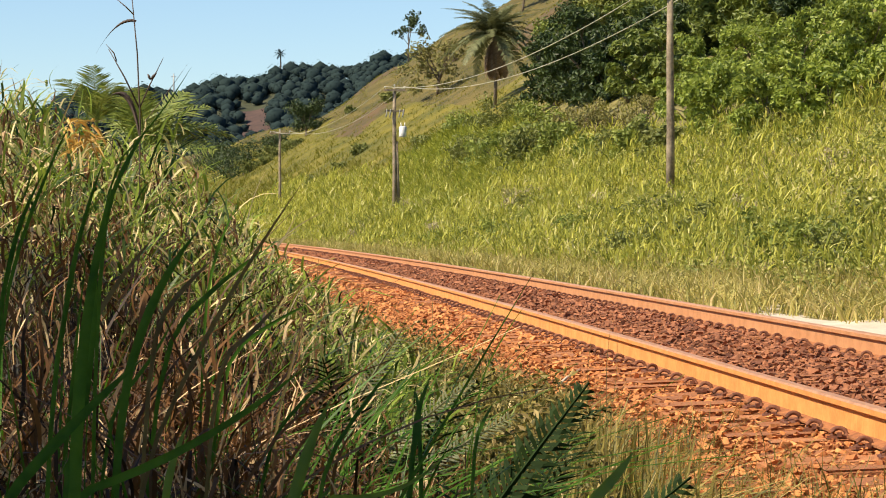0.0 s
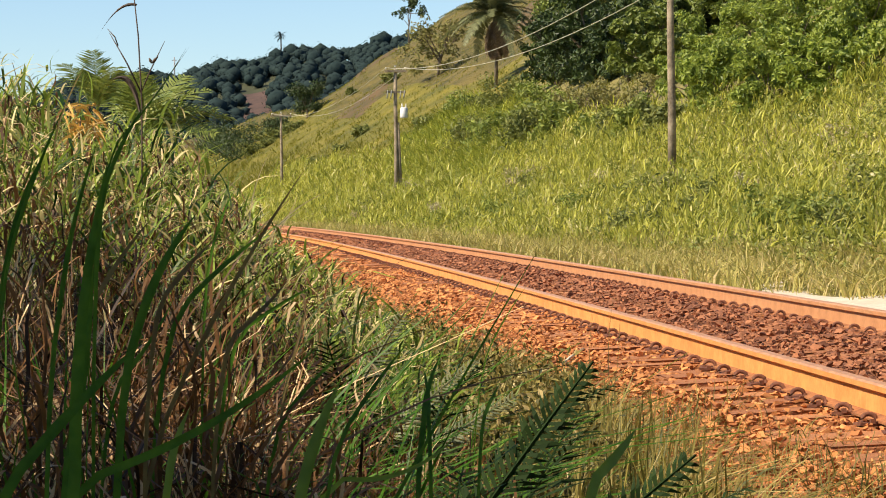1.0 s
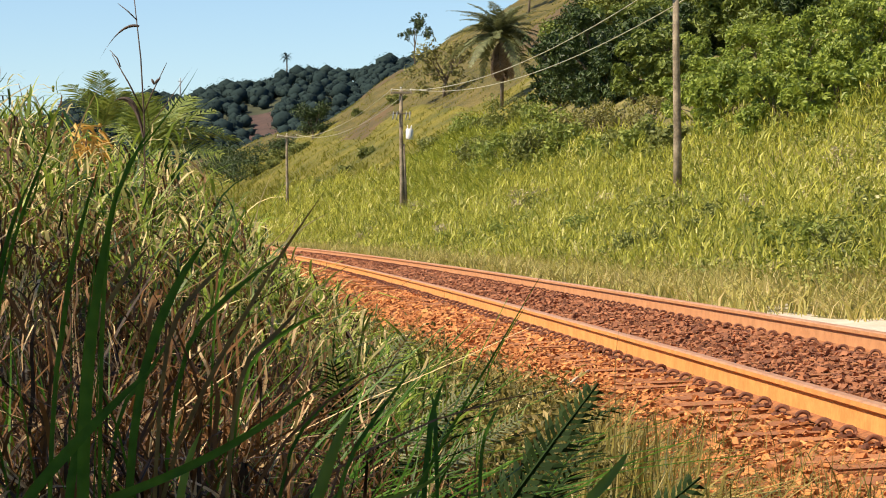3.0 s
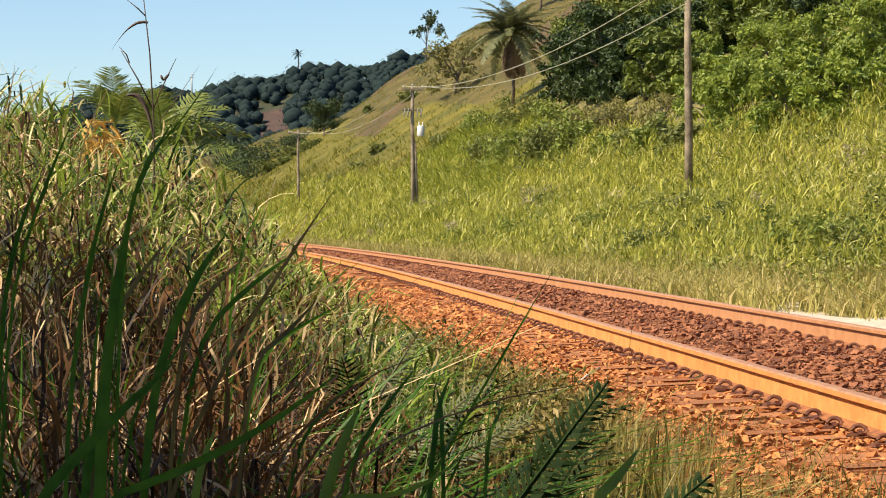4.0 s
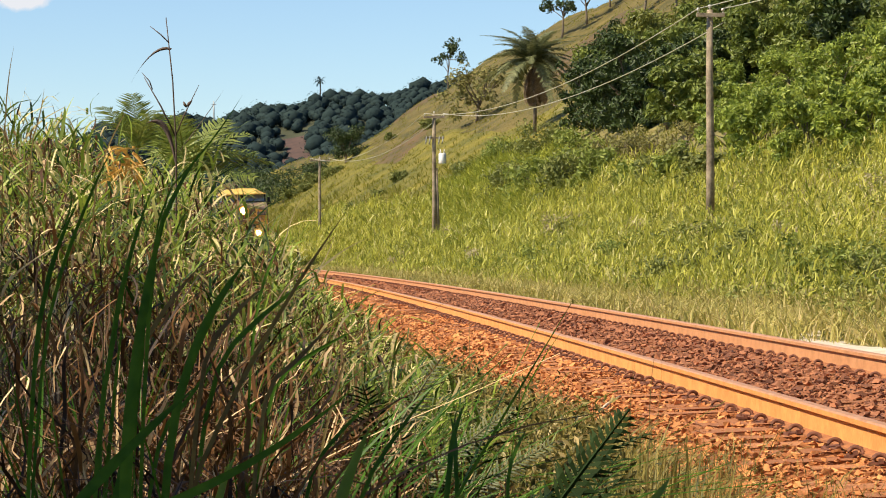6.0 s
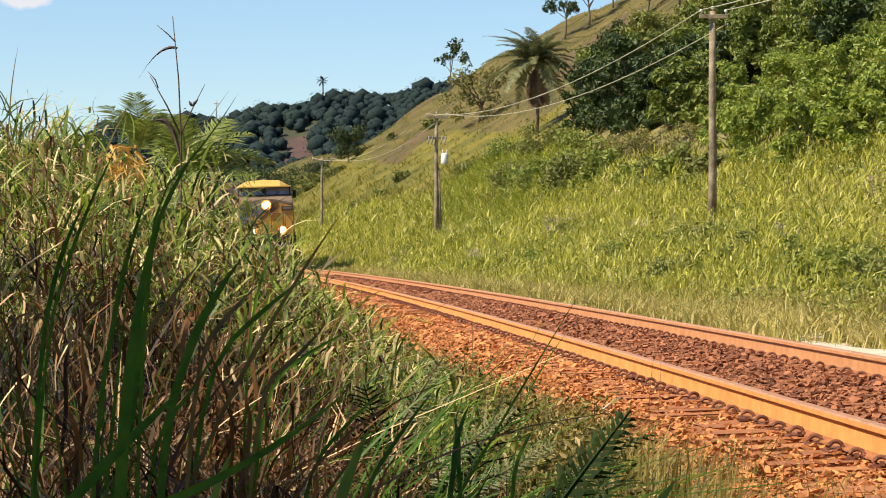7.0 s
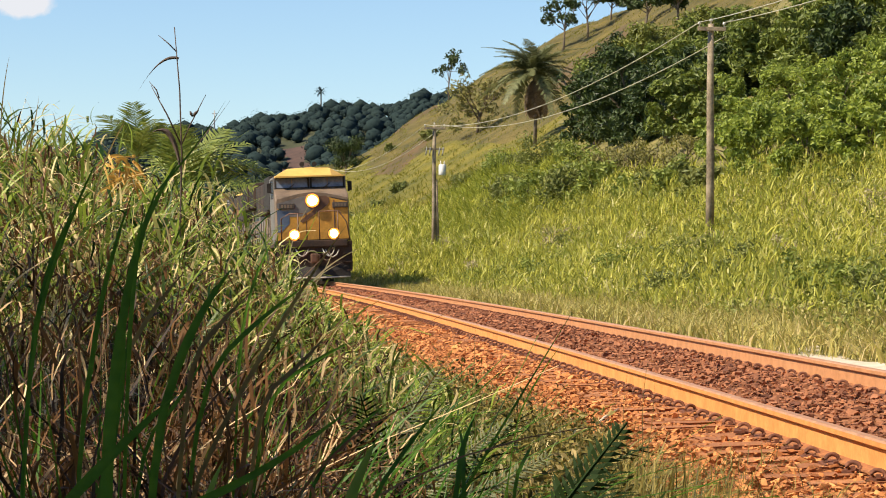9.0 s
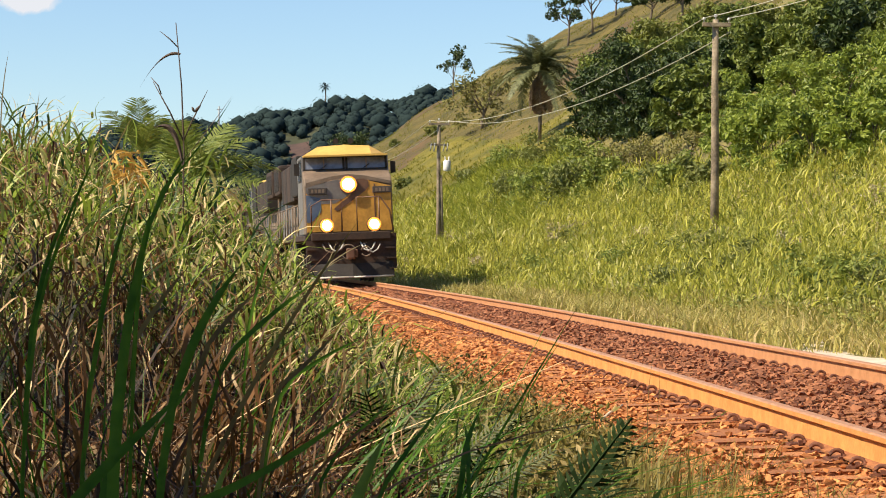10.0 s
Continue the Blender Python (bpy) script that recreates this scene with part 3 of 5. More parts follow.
    x = y * rng.uniform(-0.19, 0.05, 1500)
    g = np.minimum(growth(edge(y) - x, y), 1.6)
    n = len(x)
    blades("curled_leaves", x, y, land(x, y) + g * rng.uniform(0.15, 0.85, n), rng.uniform(0.10, 0.30, n), rng.uniform(0.006, 0.012, n), rng.uniform(0.2, 0.9, n), rng.uniform(-0.6, 0.5, n), rng.uniform(0, 6.28, n), TAN, "broad curled dead leaves hanging in the grass", "grass", 9, 27, 3.4, rng.uniform(-0.3, 1.6, n))
    # short weeds at the foot of the ballast
    y = 8.5 + 45 * rng.random(4400) ** 1.5
    x = edge(y) - 1.1 + rng.random(4400) * np.interp(y, [8.5, 12, 16, 30], [1.2, 1.45, 1.85, 1.7])
    x, y = tufts(rng, x, y, 8, 0.09)
    n = len(x)
    h = rng.uniform(0.12, 0.72, n) * (0.3 + 0.7 * smooth(-0.9, 0.0, edge(y) - x))
    blades("weeds", x, y, land(x, y), h, rng.uniform(0.005, 0.013, n) * (1 + y / 50), rng.uniform(0.05, 0.8, n), rng.uniform(-0.2, 1.0, n), rng.uniform(0, 6.28, n), CANE_SHORT, "thin green and yellow weeds at the ballast's foot", "grass", 3, 7)
    y = 7.6 + 6.5 * rng.random(170)
    x = edge(y) + 0.2 + 0.9 * rng.random(170) ** 1.6
    x, y = tufts(rng, x, y, 12, 0.05)
    n = len(x)
    blades("ballast_tufts", x, y, land(x, y), rng.uniform(0.06, 0.26, n), rng.uniform(0.003, 0.007, n), rng.uniform(0.05, 0.8, n), rng.uniform(-0.1, 0.7, n), rng.uniform(0, 6.28, n), CANE_SHORT, "thin tufts of yellowing grass in the ballast", "grass", 4, 29)
    # small-leaved weeds in loose clumps on the same strip
    m = 1250
    y = 9.0 + 24 * rng.random(m) ** 1.3
    x = edge(y) - 1.4 + rng.random(m) * np.interp(y, [9, 12, 16, 30], [1.2, 1.5, 2.0, 1.9])
    up = rng.uniform(0.08, 0.66, m) * (0.35 + 0.65 * smooth(-0.7, 0.1, edge(y) - x))
    v, f = leaf_cloud(rng, np.stack([x, y, land(x, y) + up], -1), rng.uniform(0.07, 0.2, m), 54000, 0.020, 1.2, 0.2, 1.0)
    tagged(arrays_object("leafy_weeds", v, f, WEED_LEAF), "loose clumps of small-leaved green weeds", "weed", kind="stuff")


WEED_LEAF = material("small_weed_leaf", (0.035, 0.045, 0.009), (0.29, 0.235, 0.055), 1.2, 0.6, island=0.7, translucent=0.3, third=(0.56, 0.43, 0.19))
CANE_SHORT = material("thin_weed", (0.055, 0.07, 0.012), (0.34, 0.275, 0.06), 1.2, 0.6, island=0.6, translucent=0.3, third=(0.66, 0.51, 0.24))


# ---- poles and wires ----
# x, y, height of the top, half the crossarm
POLES = [(-13.6, 212.0, 8.6, 0.9), (-2.67, 140.0, 8.4, 0.6), (6.7, 75.0, 7.95, 0.42), (13.6, 8.0, 8.4, 0.6)]


def utility_pole(x, y, top, arm, equipped):
    zb = float(land(x, y)) - 0.3
    head = tagged(new("utility_pole"), "weathered wooden utility pole with a crossarm" + (", brace pole and white fittings" if equipped else ""), "utility pole", "poles along the track")
    head.matrix_basis = pose(x, y, zb, 0, 0, math.degrees(arc(y)[1]))
    hgt = top - zb
    bm = bmesh.new()
    tube(bm, [(0, 0, 0), (0.01, 0, hgt * 0.4), (-0.01, 0, hgt * 0.75), (0, 0, hgt)], [0.135, 0.12, 0.105, 0.09], 12)
    part("shaft", bm, POLE_WOOD, head)
    bm = bmesh.new()
    box(bm, -arm, arm, -0.17, -0.08, hgt - 0.22, hgt - 0.10, bevel=0.012)
    part("crossarm", bm, POLE_WOOD, head)
    for s in (-arm * 0.88, 0.0, arm * 0.88):
        bm = bmesh.new()
        z = hgt - 0.10 if s else hgt
        tube(bm, [(s, -0.12 if s else 0, z), (s, -0.12 if s else 0, z + 0.07), (s, -0.12 if s else 0, z + 0.075), (s, -0.12 if s else 0, z + 0.15)], [0.02, 0.02, 0.055, 0.035], 8)
        part("insulator", bm, PORCELAIN, head)
    if equipped:
        bm = bmesh.new()
        tube(bm, [(0.28, 0.1, 0), (0.1, 0.05, hgt * 0.62)], [0.12, 0.10], 10)
        part("brace_pole", bm, POLE_WOOD, head)
        bm = bmesh.new()
        tube(bm, [(0.42, -0.28, hgt - 2.75), (0.42, -0.28, hgt - 2.7), (0.42, -0.28, hgt - 2.2), (0.42, -0.28, hgt - 2.15)], [0.18, 0.21, 0.21, 0.16], 14)
        for k in (-0.09, 0.09):
            tube(bm, [(0.42 + k, -0.28, hgt - 2.15), (0.42 + k * 1.3, -0.28, hgt - 1.95)], [0.04, 0.03], 6)
        part("transformer", bm, PORCELAIN, head, "small white transformer tank")
        bm = bmesh.new()
        box(bm, -0.55, 0.55, -0.16, -0.08, hgt - 1.35, hgt - 1.26)
        part("lower_crossarm", bm, POLE_WOOD, head)
        for k in (-0.5, -0.3, 0.22, 0.42):
            bm = bmesh.new()
            tube(bm, [(k, -0.13, hgt - 1.65), (k + 0.03, -0.2, hgt - 1.5), (k + 0.06, -0.16, hgt - 1.2)], [0.035, 0.04, 0.025], 8)
            part("fuse_holder", bm, FUSE_GREY, head)
    return head


def wires():
    def tip(k, s, drop=0.0):
        x, y, top, arm = POLES[k]
        a, r = arc(y)[1], s * arm * 0.88
        return Vector((x + r * math.cos(a) + 0.12 * math.sin(a), y + r * math.sin(a) - 0.12 * math.cos(a), top + 0.03 - drop))
    for k in range(3):
        for s in (-1, 1):
            a, b = tip(k, s), tip(k + 1, s, 0.42 if k == 1 and s == 1 else 0.0)
            sag = 0.0154 * (a - b).length
            bm = tube(bmesh.new(), [a.lerp(b, t) - Vector((0, 0, 4 * sag * t * (1 - t))) for t in np.linspace(0, 1, 28)], 0.015 if b.y < 70 else 0.017, 5)
            tagged(mesh_object("power_line", bm, WIRE), "pale sagging overhead wire between two utility poles", "power line", "overhead wires")


# ---- trees ----
def leaf_cloud(rng, centres, radii, count, size, flat=0.75, up=0.35, stray=0.7):
    """Folded leaves in clumps round the given centres: vertices and faces."""
    centres, radii = np.asarray(centres, float), np.asarray(radii, float)
    w = radii ** 2
    pick = rng.choice(len(centres), count, p=w / w.sum())
    v = rng.normal(size=(count, 3))
    v /= np.linalg.norm(v, axis=1)[:, None]
    r = radii[pick] * rng.random(count) ** 0.45
    pos = centres[pick] + v * r[:, None] * np.array([1, 1, flat])
    nrm = v + rng.normal(0, stray, (count, 3)) + np.array([0, 0, up])
    nrm /= np.linalg.norm(nrm, axis=1)[:, None]
    a = np.cross(nrm, rng.normal(size=(count, 3)))
    a /= np.linalg.norm(a, axis=1)[:, None]
    b = np.cross(nrm, a)
    s = (size * rng.uniform(0.6, 1.35, count))[:, None]
    tip, tail = pos + a * s, pos - a * s * 0.9
    l, rr = pos + b * s * 0.42 + nrm * s * 0.18, pos - b * s * 0.42 + nrm * s * 0.18
    verts = np.stack([tail, rr, tip, l], 1).reshape(-1, 3)
    faces = (np.array([(0, 1, 2), (0, 2, 3)])[None] + 4 * np.arange(count)[:, None, None]).reshape(-1, 3)
    return verts, faces


def limbs(bm, rng, height, spread, fork, n, trunk, tips):
    lean = Vector((rng.uniform(-0.08, 0.08), rng.uniform(-0.08, 0.08), 1))
    top = lean * height * fork
    tube(bm, [(0, 0, -0.3), top * 0.35 + Vector((rng.uniform(-0.05, 0.05) * height * 0.3, 0, 0)), top * 0.7, top], [trunk, trunk * 0.8, trunk * 0.65, trunk * 0.5], 8)
    for i in range(n):
        a = 6.283 * (i + rng.uniform(0.1, 0.9)) / n
        start = top * rng.uniform(0.55, 1.0)
        reach = spread * rng.uniform(0.5, 1.0)
        end = Vector((math.cos(a) * reach, math.sin(a) * reach, height * rng.uniform(fork * 0.9, 0.95)))
        mid = start.lerp(end, 0.5) + Vector((rng.uniform(-0.1, 0.1), rng.uniform(-0.1, 0.1), rng.uniform(-0.05, 0.12))) * height * 0.5
        tube(bm, [start, start.lerp(mid, 0.5), mid, end], [trunk * 0.42, trunk * 0.32, trunk * 0.22, trunk * 0.07], 6)
        tips.append(end)
        tips.append(mid.lerp(end, 0.5))
        for k in range(2):
            e2 = mid.lerp(end, 0.4) + Vector((rng.uniform(-0.35, 0.35), rng.uniform(-0.35, 0.35), rng.uniform(0.0, 0.3))) * spread
            tube(bm, [mid, mid.lerp(e2, 0.5) + Vector((0, 0, 0.04 * height)), e2], [trunk * 0.2, trunk * 0.13, trunk * 0.04], 5)
            tips.append(e2)


def tree(name, x, y, height, spread, leaf, size, count, label, category="tree", fork=0.45, n=7, clump=0.34, low=False, seed=0, sink=0.1, trunk=None, turn=0.0):
    rng, nrng = random.Random(seed), np.random.default_rng(seed)
    head = tagged(new(name), label, category)
    head.matrix_basis = pose(x, y, float(land(x, y)) - sink, 0, 0, turn)
    bm, tips = bmesh.new(), []
    limbs(bm, rng, height, spread, fork, n, trunk or 0.035 * height, tips)
    part("trunk", bm, BARK, head)
    centres = [t[:] for t in tips]
    if low:
        for i in range(n * 3):
            a, r = rng.uniform(0, 6.283), spread * rng.uniform(0.3, 1.0)
            centres.append((math.cos(a) * r, math.sin(a) * r, height * rng.uniform(0.1, 0.75) * (1.1 - 0.45 * r / spread)))
    rad = [spread * clump * rng.uniform(0.6, 1.25) for _ in centres]
    v, f = leaf_cloud(nrng, centres, rad, count, size)
    arrays_object("crown", v, f, leaf, head)
    return head


def frond_mesh(rng, length, leaflets, droop, leaflet, width, rise, mat, name="frond"):
    """A feather leaf: an arched rib with two rows of leaflets, along +x."""
    verts, faces = [], []

    def rib(t):
        return Vector((length * (t - 0.12 * t * t), 0, length * (rise * t - droop * t ** 2.2)))
    pts = [rib(t) for t in np.linspace(0, 1, 9)]
    for i, p in enumerate(pts):
        w = 0.012 * length * (1 - 0.85 * i / 8)
        verts += [p + Vector((0, w, 0)), p + Vector((0, -w, 0)), p + Vector((0, 0, w))]
    for i in range(8):
        a, b = 3 * i, 3 * i + 3
        for k in range(3):
            faces.append((a + k, a + (k + 1) % 3, b + (k + 1) % 3, b + k))
    for i in range(leaflets):
        t = 0.12 + 0.87 * i / leaflets
        p, q = rib(t), rib(min(1, t + 0.02))
        d = (q - p).normalized()
        span = leaflet * length * math.sin(math.pi * min(1, 0.18 + 0.80 * t)) ** 0.6 * rng.uniform(0.72, 1.12)
        for s in (-1, 1):
            out = (d * rng.uniform(0.4, 0.75) + Vector((0, s * 0.85, rng.uniform(-0.1, 0.32)))).normalized()
            m = p + out * span * 0.5
            e = p + out * span + Vector((0, 0, -span * rng.uniform(0.1, 0.45)))
            w = d * width * length * 0.5
            k = len(verts)
            verts += [p - w * 0.6, p + w * 0.6, m + w, m - w, e]
            faces += [(k, k + 1, k + 2, k + 3), (k + 3, k + 2, k + 4, k + 4)]
    me = bpy.data.meshes.new(name)
    me.from_pydata([tuple(v) for v in verts], [], [tuple(dict.fromkeys(f)) for f in faces])
    me.materials.append(mat)
    return me


def palm(name, x, y, z, trunk_h, trunk_r, length, count, mat, label, seed=0, up=(0.15, 1.25), dry=0, droop=0.55, leaflets=34, leaflet=0.2, width=0.02, fan=(), spin=72):
    rng = random.Random(seed)
    head = tagged(new(name), label, "palm")
    head.matrix_basis = pose(x, y, z)
    if trunk_h > 0.05:
        bm = bmesh.new()
        tube(bm, [(0, 0, -0.4), (0.05, 0, trunk_h * 0.4), (0.02, 0.02, trunk_h * 0.8), (0, 0, trunk_h)], [trunk_r * 1.25, trunk_r, trunk_r * 0.95, trunk_r * 1.2], 10)
        part("trunk", bm, BARK, head)
    kinds = [frond_mesh(rng, length * k, leaflets, droop * rng.uniform(0.8, 1.25), leaflet, width, 0.12, mat) for k in (0.85, 1.0, 1.1)]
    for a, lift in fan:
        ob = new("frond", kinds[1])
        ob.parent = head
        ob.matrix_basis = pose(0, 0, max(trunk_h, 0), 0, 0, a) @ pose(0, 0, 0, 0, -lift, 0) @ pose(0, 0, 0, spin + rng.uniform(-12, 12), 0, 0)
    for i in range(count):
        ob = new("frond", rng.choice(kinds))
        ob.parent = head
        a = math.degrees(i * 2.4 + rng.uniform(-0.3, 0.3))
        lift = math.degrees(up[0] + (up[1] - up[0]) * ((i + 0.5) / count))
        ob.matrix_basis = pose(0, 0, max(trunk_h, 0), 0, 0, a) @ pose(0, 0, 0, rng.uniform(-20, 20), -lift, 0)
    if dry:
        kinds = [frond_mesh(rng, length * k, leaflets, 0.35, leaflet * 0.9, width, 0.05, FROND_DRY, "dry_frond") for k in (0.72, 0.9)]
        for i in range(dry):
            ob = tagged(new("dry_frond", rng.choice(kinds)), "withered hanging frond")
            ob.parent = head
            ob.matrix_basis = pose(0, 0, trunk_h - 0.1, 0, 0, math.degrees(i * 2.4)) @ pose(0, 0, 0, rng.uniform(-40, 40), rng.uniform(52, 80), 0)
    return head


# ---- the train ----
YELLOW = material("dusty_yellow_paint", (0.42, 0.20, 0.03), (0.66, 0.34, 0.055), 2.2, 0.5, bump=0.002)
ROOF_YELLOW = material("faded_yellow_roof", (0.62, 0.37, 0.08), (0.78, 0.50, 0.13), 1.2, 0.55)
GREY_PAINT = material("grey_blue_paint", (0.11, 0.10, 0.095), (0.21, 0.19, 0.175), 1.1, 0.5, bump=0.002)
DUSTY_GREY = material("dusty_grey_paint", (0.14, 0.10, 0.07), (0.25, 0.18, 0.125), 1.6, 0.6)
BLUE_PAINT = material("slate_blue_paint", (0.06, 0.09, 0.15), (0.12, 0.16, 0.24), 1.3, 0.4)
BROWN = material("dark_brown_stripe", (0.10, 0.05, 0.03), (0.18, 0.09, 0.05), 2.0, 0.5)
BLACK = material("grimy_black_steel", (0.010, 0.008, 0.007), (0.032, 0.024, 0.019), 2.5, 0.8)
GRIME = material("rusty_dark_steel", (0.022, 0.014, 0.010), (0.07, 0.037, 0.023), 2.0, 0.8)
# Base lightened to blue-grey: the sky's reflection is painted into the glass.
GLASS = material("sky_tinted_cab_glass", (0.09, 0.10, 0.13), (0.20, 0.22, 0.27), 1.6, 0.06, spec=0.9)
BOARD = material("number_board", (0.05, 0.04, 0.035), (0.09, 0.07, 0.06), 3, 0.4)
PALE = material("pale_digits", (0.5, 0.46, 0.40), (0.62, 0.58, 0.5), 3, 0.5)
# Glare round the lit lamps, imitated by a dim orange glowing ring.
LAMP_GLARE = glow("lamp_glare", (1.0, 0.30, 0.045), 1.0)
HEADLAMP = glow("lit_headlamp", (1.0, 0.72, 0.36), 16.0)
ORE = material("ore_load", (0.10, 0.035, 0.025), (0.20, 0.075, 0.05), 1.5, 0.95, bump=0.05)


def cuboid(name, parent, mat, *dims, bevel=0.0, label=""):
    return part(name, box(bmesh.new(), *dims, bevel=bevel), mat, parent, label)


def bogie(parent, y, wheels, radius):
    bm = bmesh.new()
    half = 1.9 if wheels == 3 else 1.2
    for s in (-1, 1):
        prism(bm, [(y - half, 0.55), (y + half, 0.55), (y + half - 0.15, 0.95), (y + 0.4, 1.02), (y, 0.85), (y - 0.4, 1.02), (y - half + 0.15, 0.95)], "x", s * 1.02, s * 1.16)
    box(bm, -1.0, 1.0, y - 0.25, y + 0.25, 0.6, 0.95)
    b = part("bogie", bm, GRIME, parent)
    for i in range(wheels):
        yy = y + (i - (wheels - 1) / 2) * 1.75
        bm = bmesh.new()
        tube(bm, [(-1.0, yy, radius), (1.0, yy, radius)], 0.09, 10)
        for s in (-1, 1):
            tube(bm, [(s * 0.73, yy, radius), (s * 0.76, yy, radius), (s * 0.765, yy, radius), (s * 0.90, yy, radius)], [radius + 0.03, radius + 0.03, radius, radius], 24)
        part("wheelset", bm, GRIME, b)


def locomotive():
    o = tagged(new("locomotive"), "grey and yellow diesel locomotive with three headlights lit", "locomotive", "units of the train")
    # nose, with a face that leans back a little and a sloping bonnet
    side = [(0.62, 1.62), (0.55, 2.4), (0.58, 3.25), (0.72, 3.46), (1.60, 3.76), (1.60, 1.62)]
    bm = prism(bmesh.new(), side, "x", -1.45, 1.45)
    bmesh.ops.bevel(bm, geom=[e for e in bm.edges], offset=0.05, segments=3, affect="EDGES", profile=0.6)
    nose = part("nose", bm, DUSTY_GREY, o, "dusty grey wide nose")
    bm = prism(bmesh.new(), [(-1.40, 1.70), (1.40, 1.70), (1.40, 3.16), (0.55, 3.38), (0.0, 3.42), (-0.55, 3.38), (-1.40, 3.14)], "y", 0.537, 0.62)
    part("paint_panel", bm, YELLOW, nose, "yellow painted front panel")
    bm = prism(bmesh.new(), [(-1.40, 3.16), (-1.40, 3.32), (-0.55, 3.52), (0.0, 3.58), (0.55, 3.52), (1.40, 3.32), (1.40, 3.22), (0.55, 3.40), (0.0, 3.44), (-0.55, 3.40)], "y", 0.535, 0.62)
    part("brow_band", bm, DUSTY_GREY, nose, "dusty grey brow above the headlight")
    bm = prism(bmesh.new(), [(-1.40, 3.16), (-1.40, 2.98), (-0.95, 2.62), (-0.45, 2.62), (0.10, 2.95), (0.22, 3.38), (-0.45, 3.40)], "y", 0.53, 0.60)
    part("paint_panel", bm, GREY_PAINT, nose, "grey painted panel")
    bm = prism(bmesh.new(), [(-1.40, 2.93), (-1.40, 2.02), (-1.25, 2.02), (-0.92, 2.35), (-0.92, 2.80)], "y", 0.527, 0.60)
    part("paint_panel", bm, BLUE_PAINT, nose, "slate blue painted panel")
    bm = prism(bmesh.new(), [(0.18, 3.40), (0.52, 3.42), (0.66, 3.34), (0.68, 3.16), (0.56, 3.02), (0.05, 2.66), (-0.40, 2.36), (-0.50, 2.44), (-0.30, 2.62), (0.02, 2.84), (0.16, 3.05)], "y", 0.522, 0.60)
    part("stripe", bm, BROWN, nose, "dark brown curved stripe")
    cuboid("door_seam", nose, BROWN, 0.84, 0.88, 0.525, 0.60, 1.75, 3.24)
    for s, c in ((-1, -1.02), (1, 1.10)):
        b = cuboid("number_board", nose, BOARD, c - 0.31, c + 0.31, 0.47, 0.60, 2.93, 3.15, bevel=0.02, label="dark number board")
        for k in range(4):
            cuboid("bar", b, DUSTY_GREY, c - 0.22 + k * 0.12, c - 0.14 + k * 0.12, 0.462, 0.48, 2.98, 3.10)
    bm = tube(bmesh.new(), [(0, 0.60, 3.24), (0, 0.42, 3.24)], [0.31, 0.29], 20)
    lamp = part("headlight_housing", bm, BROWN, nose)
    part("glare_ring", tube(bmesh.new(), [(0, 0.43, 3.24), (0, 0.40, 3.24)], [0.275, 0.27], 20), LAMP_GLARE, lamp, "orange glowing ring imitating the lamp's glare")
    part("headlight", tube(bmesh.new(), [(0, 0.41, 3.24), (0, 0.37, 3.24)], [0.205, 0.17], 18), HEADLAMP, lamp, "glowing round headlight")
    # cab
    bm = prism(bmesh.new(), [(1.62, 1.62), (1.62, 3.72), (1.78, 4.26), (4.4, 4.26), (4.4, 1.62)], "x", -1.45, 1.45)
    bmesh.ops.bevel(bm, geom=list(bm.edges), offset=0.03, segments=2, affect="EDGES")
    cab = part("cab", bm, GREY_PAINT, o, "grey driver's cab")
    for a, b in ((-1.36, -0.06), (0.06, 1.36)):
        bm = prism(bmesh.new(), [(1.60, 3.79), (1.715, 4.19), (1.75, 4.19), (1.635, 3.79)], "x", a, b)
        w = part("windshield", bm, GLASS, cab, "dark cab windscreen")
        bm = bmesh.new()
        for u0, u1, v0, v1 in ((a - 0.04, b + 0.04, 0.0, 0.08), (a - 0.04, b + 0.04, 0.92, 1.0), (a - 0.04, a + 0.03, 0, 1), (b - 0.03, b + 0.04, 0, 1)):
            prism(bm, [(1.585 + 0.125 * v0, 3.77 + 0.44 * v0), (1.585 + 0.125 * v1, 3.77 + 0.44 * v1), (1.63 + 0.125 * v1, 3.77 + 0.44 * v1), (1.63 + 0.125 * v0, 3.77 + 0.44 * v0)], "x", u0, u1)
        part("window_frame", bm, BLACK, w)
        prism_post = prism(bmesh.new(), [(1.596, 3.79), (1.711, 4.19), (1.73, 4.19), (1.615, 3.79)], "x", (a + b) / 2 - 0.02, (a + b) / 2 + 0.02)
        part("mullion", prism_post, DUSTY_GREY, w)
        c = a + 0.35 * (b - a)
        part("wiper", tube(bmesh.new(), [(c, 1.56, 3.74), (c + 0.3, 1.60, 3.95)], 0.014, 5), BLACK, w)
    for s in (-1, 1):
        for y0, y1 in ((1.95, 2.75), (2.95, 3.75)):
            w = cuboid("side_window", cab, GLASS, *sorted((s * 1.44, s * 1.458)), y0, y1, 3.45, 4.10)
            cuboid("window_frame", w, BLACK, *sorted((s * 1.43, s * 1.452)), y0 - 0.06, y1 + 0.06, 3.39, 4.16)
        bm = bmesh.new()
        tube(bm, [(s * 1.45, 1.85, 3.6), (s * 1.62, 1.78, 3.62), (s * 1.62, 1.78, 4.0), (s * 1.45, 1.85, 4.02)], 0.018, 5)
        box(bm, *sorted((s * 1.53, s * 1.70)), 1.76, 1.80, 3.62, 4.0)
        part("mirror", bm, BLACK, cab)
    # roof with chamfered sides and a hipped front
    bm = bmesh.new()
    rows = []
